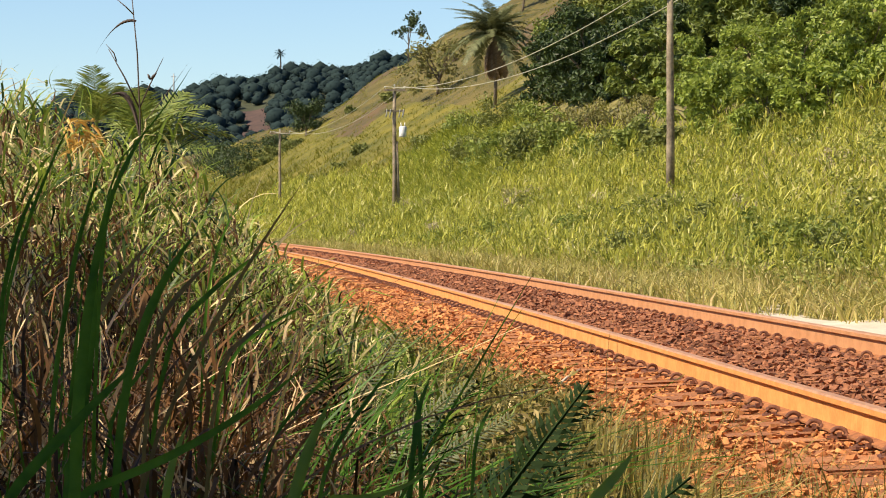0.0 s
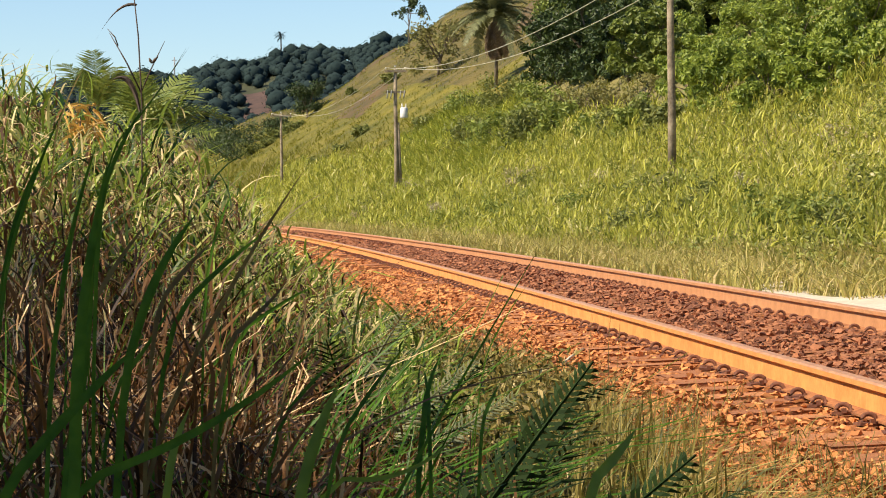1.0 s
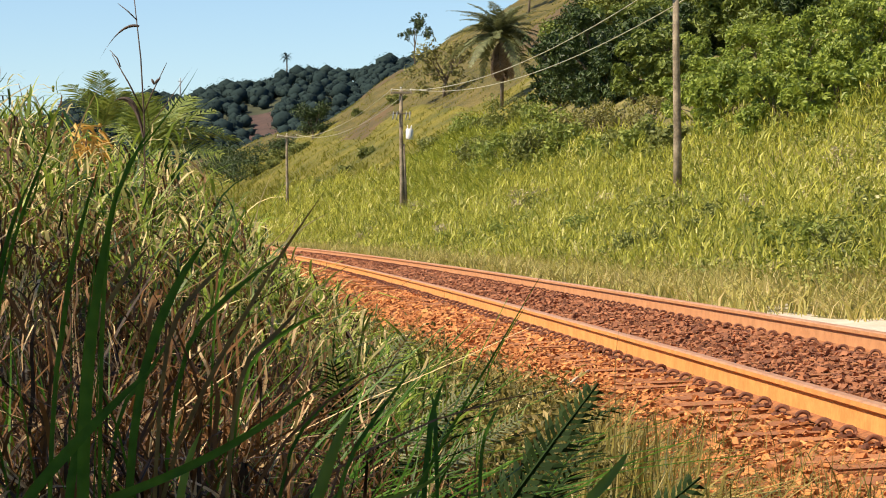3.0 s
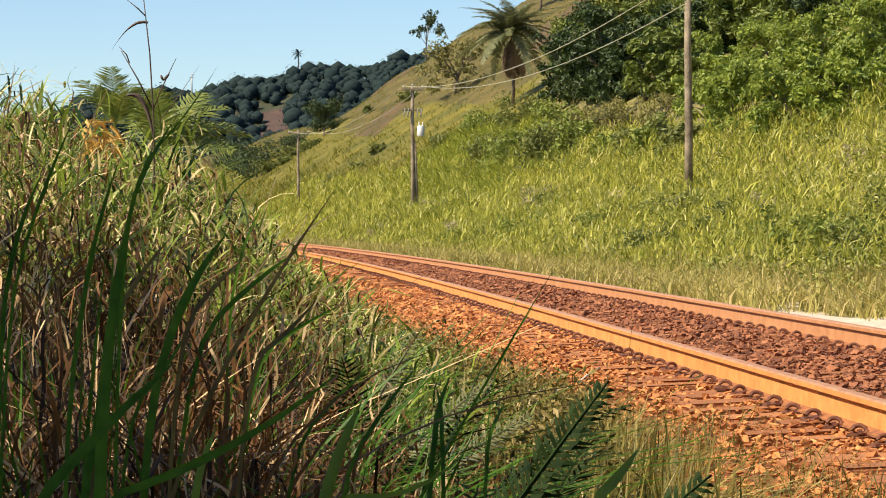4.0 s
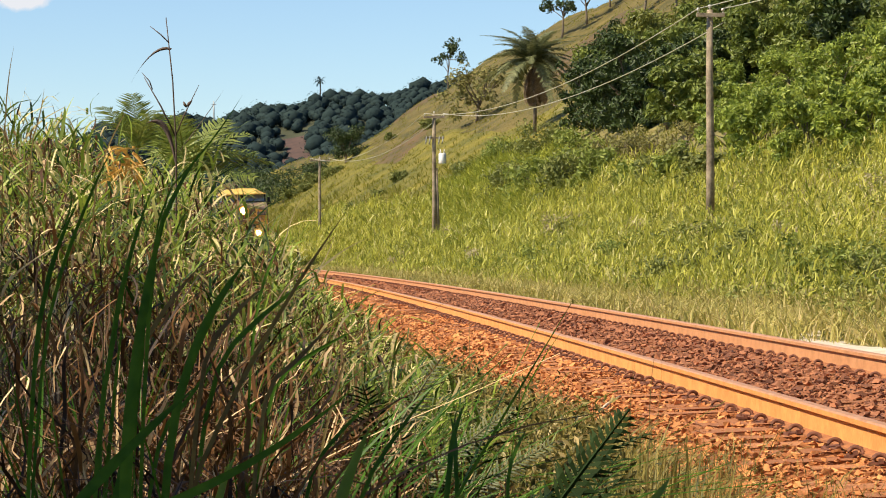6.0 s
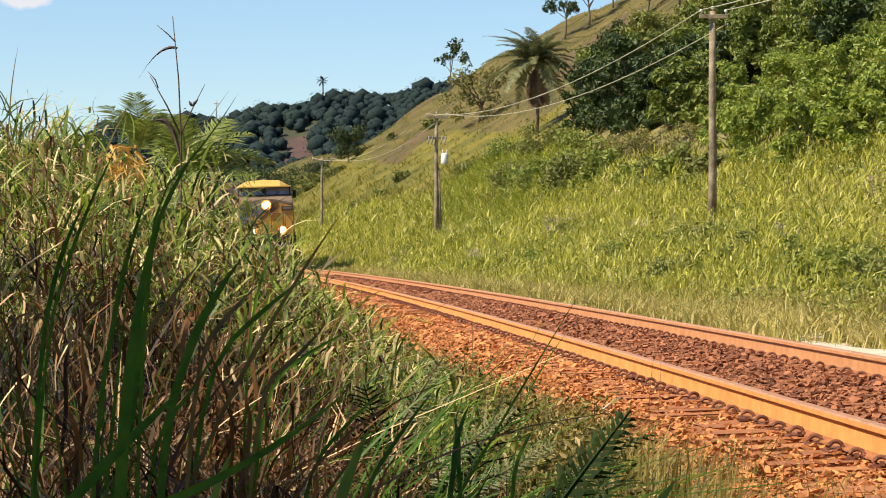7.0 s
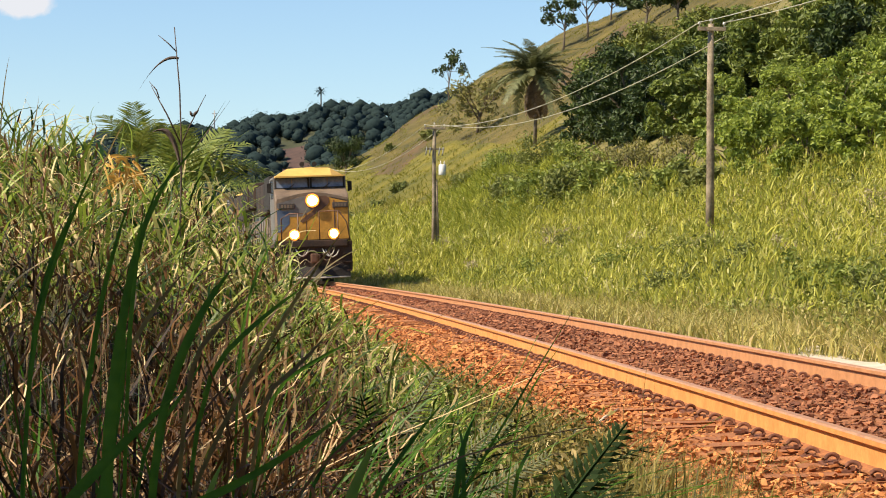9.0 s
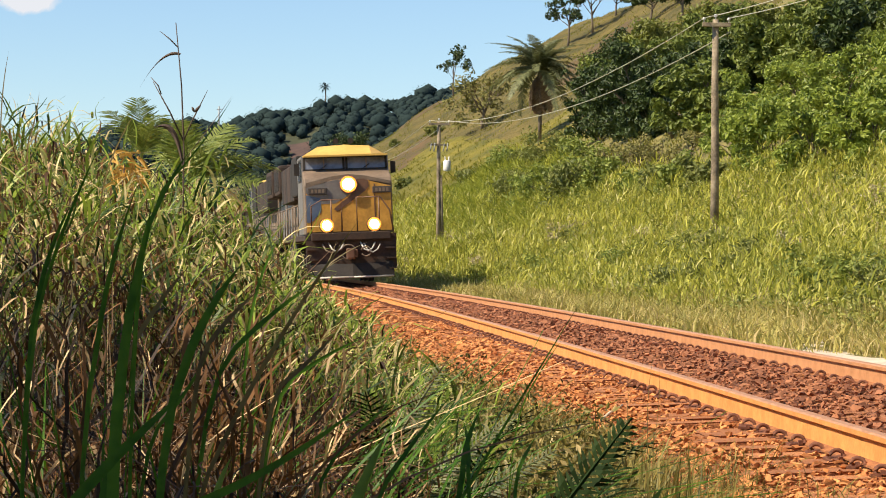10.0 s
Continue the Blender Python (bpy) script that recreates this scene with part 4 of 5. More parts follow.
    for y, k in ((1.30, 0.0), (2.15, 1.0), (4.1, 1.0), (4.45, 0.4)):
        rows.append([bm.verts.new((x, y, 4.26 + (z - 4.26) * k)) for x, z in ((-1.40, 4.26), (-0.86, 4.57), (0.0, 4.62), (0.86, 4.57), (1.40, 4.26))])
    for r, q in zip(rows, rows[1:]):
        for k in range(4):
            bm.faces.new((r[k], r[k + 1], q[k + 1], q[k]))
    low = [[bm.verts.new((v.co.x, v.co.y, 4.20)) for v in (rows[0][0], rows[0][4], rows[3][4], rows[3][0])]]
    a, b, c, d = low[0]
    bm.faces.new((rows[0][4], rows[0][3], rows[0][2], rows[0][1], rows[0][0], a, b))
    bm.faces.new((rows[3][0], rows[3][1], rows[3][2], rows[3][3], rows[3][4], c, d))
    bm.faces.new((rows[0][0], rows[1][0], rows[2][0], rows[3][0], d, a))
    bm.faces.new((rows[3][4], rows[2][4], rows[1][4], rows[0][4], b, c))
    bm.faces.new((d, c, b, a))
    bmesh.ops.recalc_face_normals(bm, faces=bm.faces[:])
    roof = part("roof", bm, ROOF_YELLOW, o, "faded yellow cab roof")
    for s in (-1, 1):
        part("horn", tube(bmesh.new(), [(s * 0.25, 2.6, 4.72), (s * 0.25, 2.2, 4.74), (s * 0.25, 2.1, 4.74)], [0.03, 0.05, 0.10], 10), BLACK, roof)
    # deck, hood and machinery behind the cab
    cuboid("deck", o, GRIME, -1.5, 1.5, 0.15, 21.9, 1.42, 1.60, bevel=0.02)
    hood = cuboid("engine_hood", o, GREY_PAINT, -0.92, 0.92, 4.42, 17.2, 1.60, 4.10, bevel=0.08, label="long grey engine hood")
    cuboid("air_intake", hood, BLACK, -1.46, 1.46, 4.6, 8.0, 3.0, 4.38, bevel=0.06, label="black air intake box")
    for y0, y1, mat in ((8.1, 9.0, GRIME), (9.15, 10.3, BLACK), (10.4, 12.6, GRIME), (12.75, 13.6, BLACK), (13.7, 15.2, GRIME), (15.3, 16.4, BLACK)):
        cuboid("cooling_box", hood, mat, -1.40, 1.40, y0, y1, 2.9, 4.22, bevel=0.05)
    for y in np.arange(8.8, 17, 1.35):
        for s in (-1, 1):
            cuboid("hood_door", hood, DUSTY_GREY, *sorted((s * 0.925, s * 0.945)), y, y + 1.15, 1.8, 3.8, bevel=0.008)
    cuboid("exhaust_stack", hood, BLACK, -0.35, 0.35, 11.0, 12.2, 4.1, 4.45, bevel=0.03)
    rad = cuboid("radiator", o, GRIME, -1.46, 1.46, 17.3, 21.2, 3.35, 4.50, bevel=0.10)
    cuboid("radiator_base", o, GREY_PAINT, -0.92, 0.92, 17.25, 21.4, 1.60, 3.34, bevel=0.05)
    for s in (-1, 1):
        for k in range(7):
            cuboid("louvre", rad, BLACK, *sorted((s * 1.455, s * 1.48)), 17.6 + k * 0.5, 17.95 + k * 0.5, 3.5, 4.3)
    for s in (-1, 1):
        for y in np.arange(4.9, 21.5, 1.85):
            part("handrail_post", tube(bmesh.new(), [(s * 1.44, y, 1.6), (s * 1.44, y, 2.68)], 0.022, 6), DUSTY_GREY, o)
        part("handrail", tube(bmesh.new(), [(s * 1.44, 4.6, 2.66), (s * 1.44, 21.6, 2.66)], 0.022, 6), DUSTY_GREY, o)
    # front platform
    cuboid("anticlimber", o, GRIME, -1.30, 1.30, -0.05, 0.30, 1.40, 1.66, bevel=0.03)
    for pts in ([(-1.28, 0.12, 1.6), (-1.28, 0.12, 2.55), (-0.95, 0.12, 2.74), (-0.28, 0.12, 2.74), (-0.28, 0.12, 1.6)], [(0.22, 0.12, 1.6), (0.22, 0.12, 2.80), (1.0, 0.12, 2.80), (1.30, 0.12, 2.35), (1.42, 0.12, 1.6)], [(-0.62, 0.12, 1.6), (-0.62, 0.12, 2.74)], [(0.95, 0.12, 1.6), (0.95, 0.12, 2.80)]):
        part("front_handrail", tube(bmesh.new(), pts, 0.026, 6), BROWN, o)
    for c in (-0.78, 0.78):
        h = part("ditch_light", tube(bmesh.new(), [(c, 0.30, 1.90), (c, 0.08, 1.90)], [0.24, 0.225], 16), BLACK, o)
        part("glare_ring", tube(bmesh.new(), [(c, 0.08, 1.90), (c, 0.05, 1.90)], [0.225, 0.22], 18), LAMP_GLARE, h, "orange glowing ring imitating the lamp's glare")
        part("lens", tube(bmesh.new(), [(c, 0.06, 1.90), (c, 0.02, 1.90)], [0.165, 0.135], 16), HEADLAMP, h, "glowing round ditch light")
    bm = prism(bmesh.new(), [(-1.48, 1.42), (-1.48, 0.50), (-1.30, 0.32), (1.30, 0.32), (1.48, 0.50), (1.48, 1.42)], "y", 0.10, 0.24)
    pilot = part("pilot", bm, GRIME, o, "dark rusty front pilot plate")
    bm = bmesh.new()
    for s in (-1, 1):
        vs = [bm.verts.new(p) for p in ((0, -0.42, 0.16), (0, -0.18, 0.62), (s * 1.38, 0.08, 0.66), (s * 1.38, -0.04, 0.16), (0, -0.36, 0.16), (0, -0.12, 0.62), (s * 1.38, 0.14, 0.66), (s * 1.38, 0.02, 0.16))]
        for f in ((0, 1, 2, 3), (4, 7, 6, 5), (0, 3, 7, 4), (1, 5, 6, 2), (2, 6, 7, 3)):
            bm.faces.new([vs[i] for i in f])
    bmesh.ops.recalc_face_normals(bm, faces=bm.faces[:])
    plough = part("snowplough", bm, BLACK, o)
    for s in (-1, 1):
        part("scuffed_edge", tube(bmesh.new(), [(0, -0.40, 0.19), (s * 0.7, -0.22, 0.19), (s * 1.36, -0.05, 0.19)], [0.03, 0.035, 0.03], 6), PALE, plough, "scuffed pale lower edge")
    for c, q in ((-0.12, 0.24), (0.46, 0.16)):
        ring = [(c + q * math.cos(a), -0.10, 1.02 + q * math.sin(a)) for a in np.linspace(-2.6, 2.9, 14)]
        part("air_hose", tube(bmesh.new(), ring, 0.024, 6), DUSTY_GREY, o, "coiled grey air hose")
    bm = box(bmesh.new(), -0.16, 0.16, -0.55, 0.15, 0.84, 1.10, bevel=0.04)
    box(bm, -0.22, 0.05, -0.80, -0.50, 0.78, 1.14, bevel=0.05)
    part("coupler", bm, BROWN, o)
    for x0, x1, z in ((-0.95, -0.35, 1.30), (-0.75, -0.25, 1.34), (0.30, 0.78, 1.32), (0.42, 0.95, 1.28)):
        part("air_hose", tube(bmesh.new(), [(x0, 0.08, z), (x0 + 0.1, -0.1, z - 0.22), ((x0 + x1) / 2, -0.16, z - 0.30), (x1 - 0.1, -0.1, z - 0.2), (x1, 0.06, z - 0.02)], 0.026, 6), PALE if abs(x0) < 0.8 else DUSTY_GREY, o)
    for s in (-1, 1):
        for k, z in enumerate((0.42, 0.76, 1.10)):
            cuboid("step", o, GRIME, *sorted((s * 1.12, s * 1.46)), -0.02 - 0.0 * k, 0.10, z, z + 0.05)
    tank = prism(bmesh.new(), [(-1.35, 1.35), (-1.35, 0.75), (-1.0, 0.35), (1.0, 0.35), (1.35, 0.75), (1.35, 1.35)], "y", 8.0, 13.8)
    part("fuel_tank", tank, BLACK, o)
    for y in (4.3, 17.6):
        bogie(o, y, 3, 0.53)
    return o


def ore_wagon():
    o = tagged(new("ore_wagon"), "rusty grey open ore wagon filled with red ore", "wagon", "units of the train")
    bm = prism(bmesh.new(), [(-1.45, 1.05), (1.45, 1.05), (1.52, 3.1), (-1.52, 3.1)], "y", 0.5, 9.5)
    tub = part("tub", bm, GREY_PAINT, o)
    for y in np.arange(0.6, 9.6, 1.1):
        for s in (-1, 1):
            cuboid("rib", tub, GRIME, *sorted((s * 1.50, s * 1.60)), y, y + 0.12, 1.1, 3.1)
    cuboid("rim", tub, GRIME, -1.60, 1.60, 0.42, 9.58, 3.08, 3.2)
    bm = prism(bmesh.new(), [(-1.4, 3.16), (1.4, 3.16), (0.6, 3.55), (-0.5, 3.6)], "y", 0.8, 9.2)
    part("load", bm, ORE, o, "heaped red ore")
    cuboid("frame", o, BLACK, -0.5, 0.5, 0.0, 10.0, 0.75, 1.05)
    for y in (1.9, 8.1):
        bogie(o, y, 2, 0.45)
    return o


def train_pose(y, length):
    a, b = Vector((track_x(y), y, 0)), Vector((track_x(y + length), y + length, 0))
    turn = math.degrees(math.atan2(a.x - b.x, b.y - a.y))
    return pose(a.x + 0.08, a.y, CANT / 2 + 0.005, 0, 0, turn) @ pose(0, 0, 0, 0, -LEAN - 0.4, 0)


LEAD = locomotive()
SECOND = tagged(copy_thing(LEAD, train_pose(280, 22)), "grey diesel locomotive coupled back to back behind the first", "locomotive", "units of the train")
TRAIN = [(LEAD, 0.0, 21.0, pose(0, 0, 0)), (SECOND, 22.6, 21.0, pose(0, 21.9, 0, 0, 0, 180))]
WAGON = ore_wagon()
for i in range(5):
    TRAIN.append((WAGON if i == 0 else copy_thing(WAGON, train_pose(320, 10)), 45.3 + 10.3 * i, 10.0, pose(0, 0, 0)))


def motions():
    for thing, behind, length, way in TRAIN:
        walk(thing, [(t, train_pose(83.2 + 16.7 * (10.0 - t) + behind * 0.985, length) @ way) for t in np.arange(0, 10.01, 0.5)])
    for stem, root, size, phase in SWAYING:
        walk(stem, [(t, pose(*root, size * math.sin(1.1 * t + phase), size * 1.2 * math.sin(0.83 * t + phase * 2) + 0.25 * size * math.sin(3.1 * t), 0)) for t in np.arange(0, 10.01, 0.5)])


SWAYING = []


# ---- poles ----
for i, (px, py, ptop, parm) in enumerate(POLES):
    utility_pole(px, py, ptop, parm, i == 1)
wires()

# ---- hillside trees and bushes: x, y, height, spread ----
palm("palm_tree", 3.7, 181.0, float(land(3.7, 181.0)), 5.0, 0.125, 3.5, 40, FROND, "tall feather palm on the hillside with hanging dead fronds", 4, (-0.05, 1.40), 36, 0.80, 64, 0.20, 0.026)
tree("scrub_tree", -0.5, 235.0, 5.7, 3.3, LEAF_DRY, 0.2, 1900, "sparse olive-brown tree with bare crooked branches", fork=0.35, n=9, clump=0.22, seed=2, low=True)
tree("slender_tree", -4.4, 328.0, 7.4, 2.5, LEAF_DARK, 0.26, 560, "slender open tree on the ridge against the sky", fork=0.55, n=6, clump=0.24, seed=9, trunk=0.11)
tree("round_tree", -15.6, 289.0, 4.0, 2.1, LEAF_DARK, 0.15, 4000, "small round green tree alone on the slope", fork=0.3, n=8, clump=0.46, seed=5)
for k, (x, y, h, s) in enumerate(((8.5, 271.8, 6.8, 2.6), (11.2, 272.5, 6.6, 2.8), (15.1, 236.0, 4.0, 2.6), (16.7, 220.0, 4.0, 2.4), (13.9, 277.0, 4.2, 1.9))):
    tree("ridge_tree", x, y, h, s, LEAF_DARK, 0.26, 650 if k < 2 else 1200, "dark open-crowned tree on the ridge of the hill", fork=0.5, n=7, clump=0.26, seed=20 + k, trunk=0.14)
for k, (x, y, h, s) in enumerate(((8.1, 161.8, 5.3, 2.7), (9.9, 148.2, 4.6, 2.5), (9.6, 117.8, 4.0, 1.8), (13.4, 135.0, 3.6, 2.1), (6.8, 153.0, 5.0, 2.4), (8.2, 142.0, 5.4, 2.5), (9.2, 128.0, 5.0, 2.3), (11.6, 143.0, 4.2, 2.4), (10.6, 193.2, 4.2, 2.9), (12.3, 181.5, 4.0, 2.8), (13.8, 146.2, 3.8, 2.4), (15.3, 135.8, 3.3, 2.3), (15.4, 118.0, 3.0, 2.1), (15.8, 106.5, 2.6, 2.0), (16.8, 101.2, 2.6, 1.9), (17.5, 128.0, 3.4, 2.4), (14.6, 165.0, 4.2, 2.7), (14.2, 128.5, 3.4, 2.1), (13.0, 130.0, 3.2, 1.9), (14.9, 109.5, 2.9, 1.9), (7.9, 147.0, 3.0, 1.9), (8.6, 134.5, 2.6, 1.8))):
    tree("dark_tree", x, y, h, s, LEAF_DARK if k in (4, 5, 6, 20, 21) else (LEAF_WOOD, LEAF_OLIVE, LEAF_DARK, LEAF_WOOD)[(k * 7 // 3) % 4], 0.17, 5600, "dense dark green tree on the wooded slope", fork=0.4, n=9, clump=0.25, seed=40 + k, low=True, turn=k * 50)
for k, (x, y, h, s) in enumerate(((9.4, 98.0, 3.0, 1.6), (9.6, 86.5, 3.3, 1.8), (10.1, 78.5, 2.8, 1.5), (12.6, 103.8, 2.6, 1.8), (12.4, 89.0, 3.1, 1.9), (11.1, 73.0, 2.8, 1.6), (12.1, 71.0, 2.8, 1.6), (10.8, 75.0, 2.4, 1.4), (11.2, 121.5, 2.4, 1.6), (14.2, 85.8, 2.3, 1.6), (11.3, 106.5, 2.9, 1.7), (13.0, 79.0, 2.8, 1.7))):
    tree("leafy_bush", x, y, h * (1.06 if k % 2 else 0.94), s * 0.88, LEAF_BRIGHT, 0.105, 5200, "large sunlit yellow-green leafy bush on the bank", "bush", fork=0.3, n=10, clump=0.22, seed=70 + k, low=True, turn=k * 70, trunk=0.06)
for k, (x, y, h, s) in enumerate(((1.8, 144.5, 2.0, 1.8), (3.1, 133.2, 2.7, 1.9), (4.3, 121.0, 2.4, 1.6), (5.4, 118.8, 1.9, 1.3), (4.0, 155.8, 2.2, 1.8), (5.5, 139.5, 2.0, 1.5), (2.6, 172.0, 1.1, 1.2), (7.6, 98.8, 1.6, 1.1), (8.0, 93.2, 1.6, 0.9), (6.6, 107.0, 1.5, 1.2), (7.2, 102.0, 1.3, 1.0), (1.4, 175.2, 1.8, 1.6), (-1.0, 180.2, 1.5, 1.4))):
    tree("shrub", x, y, h, s, LEAF_MID if k % 2 else LEAF_MID2, 0.13, 1700, "grey-green shrub on the grassy slope", "bush", fork=0.25, n=6, clump=0.36, seed=90 + k, low=True, turn=k * 40, trunk=0.05)
for k, (x, y, h, s) in enumerate(((6.4, 126.5, 2.1, 0.9), (7.3, 121.8, 1.9, 1.0), (7.8, 114.5, 1.8, 1.1), (6.7, 120.8, 1.6, 0.9), (8.7, 109.5, 1.4, 1.0))):
    tree("withered_bush", x, y, h, s, LEAF_DRY, 0.10, 380, "half-dead bush with bare pale stalks", "bush", fork=0.3, n=10, clump=0.3, seed=110 + k, trunk=0.06)
for k, (x, y, h, s) in enumerate(((-19.7, 282.5, 1.4, 1.3), (-10.3, 282.0, 0.9, 0.8), (-7.1, 220.8, 0.8, 0.7), (-10.7, 214.8, 1.0, 1.0), (-26.2, 307.2, 3.1, 2.7), (-22.4, 285.2, 2.5, 2.5), (-31.2, 334.8, 3.3, 3.0), (-5.4, 259.0, 0.9, 0.9), (-8.9, 218.0, 0.7, 0.6), (-27.8, 316.0, 2.6, 2.2), (-24.3, 290.0, 2.3, 2.0), (-25.0, 301.0, 2.4, 2.0), (-29.6, 322.0, 2.6, 2.4), (-21.6, 284.0, 1.6, 1.6), (-18.6, 285.0, 1.3, 1.5), (-16.6, 280.0, 1.1, 1.3), (-20.5, 296.0, 2.3, 2.0), (-23.2, 299.0, 2.4, 2.2), (-26.4, 313.0, 2.6, 2.4), (-19.2, 292.0, 2.1, 1.7), (-28.8, 328.0, 2.8, 2.6))):
    tree("slope_shrub", x, y, h, s, LEAF_DARK if h > 2 else LEAF_MID2, 0.16, 900, "low dull green shrub scattered on the hillside", "bush", fork=0.3, n=5, clump=0.42, seed=130 + k, low=True, trunk=0.05)


for k, (x, y, h, s) in enumerate(((3.4, 97.0, 1.5, 0.9), (3.7, 73.0, 1.1, 0.6), (5.7, 57.2, 1.3, 0.6), (6.6, 42.2, 1.2, 0.5), (8.2, 49.0, 1.2, 0.5), (0.3, 92.2, 1.1, 0.8), (5.4, 72.2, 1.3, 0.6), (6.3, 47.0, 1.1, 0.5), (-3.6, 129.2, 1.2, 1.0), (6.5, 44.1, 1.1, 0.55), (6.2, 40.3, 1.1, 0.55), (6.6, 52.6, 1.1, 0.55), (6.1, 64.6, 1.1, 0.80), (1.8, 84.8, 1.1, 0.80), (4.6, 60.0, 1.1, 0.80), (8.1, 59.4, 1.1, 0.55), (5.1, 85.6, 1.1, 0.80))):
    tree("leafy_weed", x, y, h, s, LEAF_MID if k % 2 else LEAF_MID2, 0.07, 700, "leafy green weed among the bank grass", "weed", fork=0.3, n=6, clump=0.4, seed=150 + k, low=True, trunk=0.02)
for k, (x, y, h, s) in enumerate(((6.5, 71.5, 1.5, 0.6), (3.2, 102.8, 1.4, 0.8), (7.0, 57.8, 1.2, 0.4), (4.9, 82.8, 1.3, 0.6), (-1.3, 128.8, 1.5, 1.0), (3.0, 101.5, 1.0, 0.70), (3.6, 93.3, 1.0, 0.70), (-4.0, 123.7, 1.0, 0.70), (0.1, 99.0, 1.0, 0.70), (8.3, 57.9, 1.0, 0.40), (9.7, 61.6, 1.0, 0.70), (1.4, 113.3, 1.0, 0.70))):
    tree("dry_weed", x, y, h, s, WEED_PALE, 0.06, 500, "dry pale seeding weed among the bank grass", "weed", fork=0.4, n=8, clump=0.34, seed=170 + k, trunk=0.018)


# ---- far wooded ridge ----
def far_forest():
    rng = np.random.default_rng(77)
    n = 2700
    y = 650 + 250 * rng.random(n) ** 0.8
    x = rng.uniform(-0.19, 0.02, n) * y
    bare = (np.abs(x + 58 + (y - 790) * 0.1) < 3.6) & (y > 765) & (y < 815)
    x, y = x[~bare], y[~bare]
    r = rng.uniform(1.5, 3.6, len(x)) * np.where(rng.random(len(x)) < 0.12, 1.5, 1.0)
    z = far_land(x, y) + r * 0.6 + rng.uniform(0, 1.0, len(x)) * (y > 860)
    bm = bmesh.new()
    bmesh.ops.create_icosphere(bm, subdivisions=1, radius=1.0)
    ball = np.array([q.co[:] for q in bm.verts])
    tri = np.array([[q.index for q in t.verts] for t in bm.faces])
    bm.free()
    lump = ball[None] * rng.uniform(0.80, 0.98, (len(x), len(ball), 1)) * (r[:, None, None] * np.array([0.8, 0.8, 0.72])) + np.stack([x, y, z], -1)[:, None]
    v, f = leaf_cloud(rng, np.stack([x, y, z], -1), r * 0.97, 110000, 0.46, 0.80, 0.5, 0.3)
    f = np.concatenate([f, (tri[None] + len(ball) * np.arange(len(x))[:, None, None]).reshape(-1, 3) + len(v)])
    v = np.concatenate([v, lump.reshape(-1, 3)])
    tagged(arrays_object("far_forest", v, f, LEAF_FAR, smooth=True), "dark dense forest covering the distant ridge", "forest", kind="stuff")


far_forest()
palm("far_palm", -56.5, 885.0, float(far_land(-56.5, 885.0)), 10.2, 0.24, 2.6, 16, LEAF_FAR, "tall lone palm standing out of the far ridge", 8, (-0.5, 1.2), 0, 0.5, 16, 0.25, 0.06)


def far_pole():
    x, y = -91.0, 860.0
    z = float(far_land(x, y))
    o = tagged(new("far_pole"), "pale concrete pole rising above the far trees", "utility pole")
    o.location = (x, y, z)
    part("shaft", tube(bmesh.new(), [(0, 0, -1), (0, 0, 6), (0, 0, 10.5)], [0.3, 0.26, 0.2], 8), FUSE_GREY, o)
    part("crossarm", box(bmesh.new(), -0.8, 0.8, -0.15, 0.15, 9.3, 9.55), FUSE_GREY, o)


far_pole()


def cloud():
    """A thin soft cloud, far off: it fades out from its middle, frayed by noise."""
    m = bpy.data.materials.new("cloud_white")
    m.use_nodes = True
    n, l = m.node_tree.nodes, m.node_tree.links
    n.remove(n["Principled BSDF"])
    co, grad, fray = n.new("ShaderNodeTexCoord"), n.new("ShaderNodeTexGradient"), n.new("ShaderNodeTexNoise")
    grad.gradient_type = "SPHERICAL"
    size, add, ramp = n.new("ShaderNodeMapping"), n.new("ShaderNodeMath"), n.new("ShaderNodeValToRGB")
    size.inputs["Scale"].default_value = (1 / 46, 1, 1 / 21)
    fray.inputs["Scale"].default_value, fray.inputs["Detail"].default_value = 0.07, 6
    add.operation = "MULTIPLY_ADD"
    add.inputs[1].default_value = 0.45
    ramp.color_ramp.elements[0].position, ramp.color_ramp.elements[1].position = 0.34, 0.62
    glowing, clear, mix = n.new("ShaderNodeEmission"), n.new("ShaderNodeBsdfTransparent"), n.new("ShaderNodeMixShader")
    glowing.inputs["Color"].default_value, glowing.inputs["Strength"].default_value = (0.90, 0.92, 0.97, 1), 0.60
    l.new(co.outputs["Object"], size.inputs["Vector"])
    l.new(size.outputs[0], grad.inputs["Vector"])
    l.new(co.outputs["Object"], fray.inputs["Vector"])
    l.new(fray.outputs["Fac"], add.inputs[0])
    l.new(grad.outputs["Fac"], add.inputs[2])
    l.new(add.outputs[0], ramp.inputs["Fac"])
    l.new(ramp.outputs["Color"], mix.inputs[0])
    l.new(clear.outputs[0], mix.inputs[1])
    l.new(glowing.outputs[0], mix.inputs[2])
    l.new(mix.outputs[0], n["Material Output"].inputs["Surface"])
    bm = bmesh.new()
    vs = [bm.verts.new(p) for p in ((-60, 0, -30), (60, 0, -30), (60, 0, 30), (-60, 0, 30))]
    bm.faces.new(vs)
    ob = mesh_object("backdrop", bm, m)
    ob.location = (-545, 3000, 303)
    tagged(ob, "small soft white cloud in the blue sky", "cloud", kind="structure")


cloud()


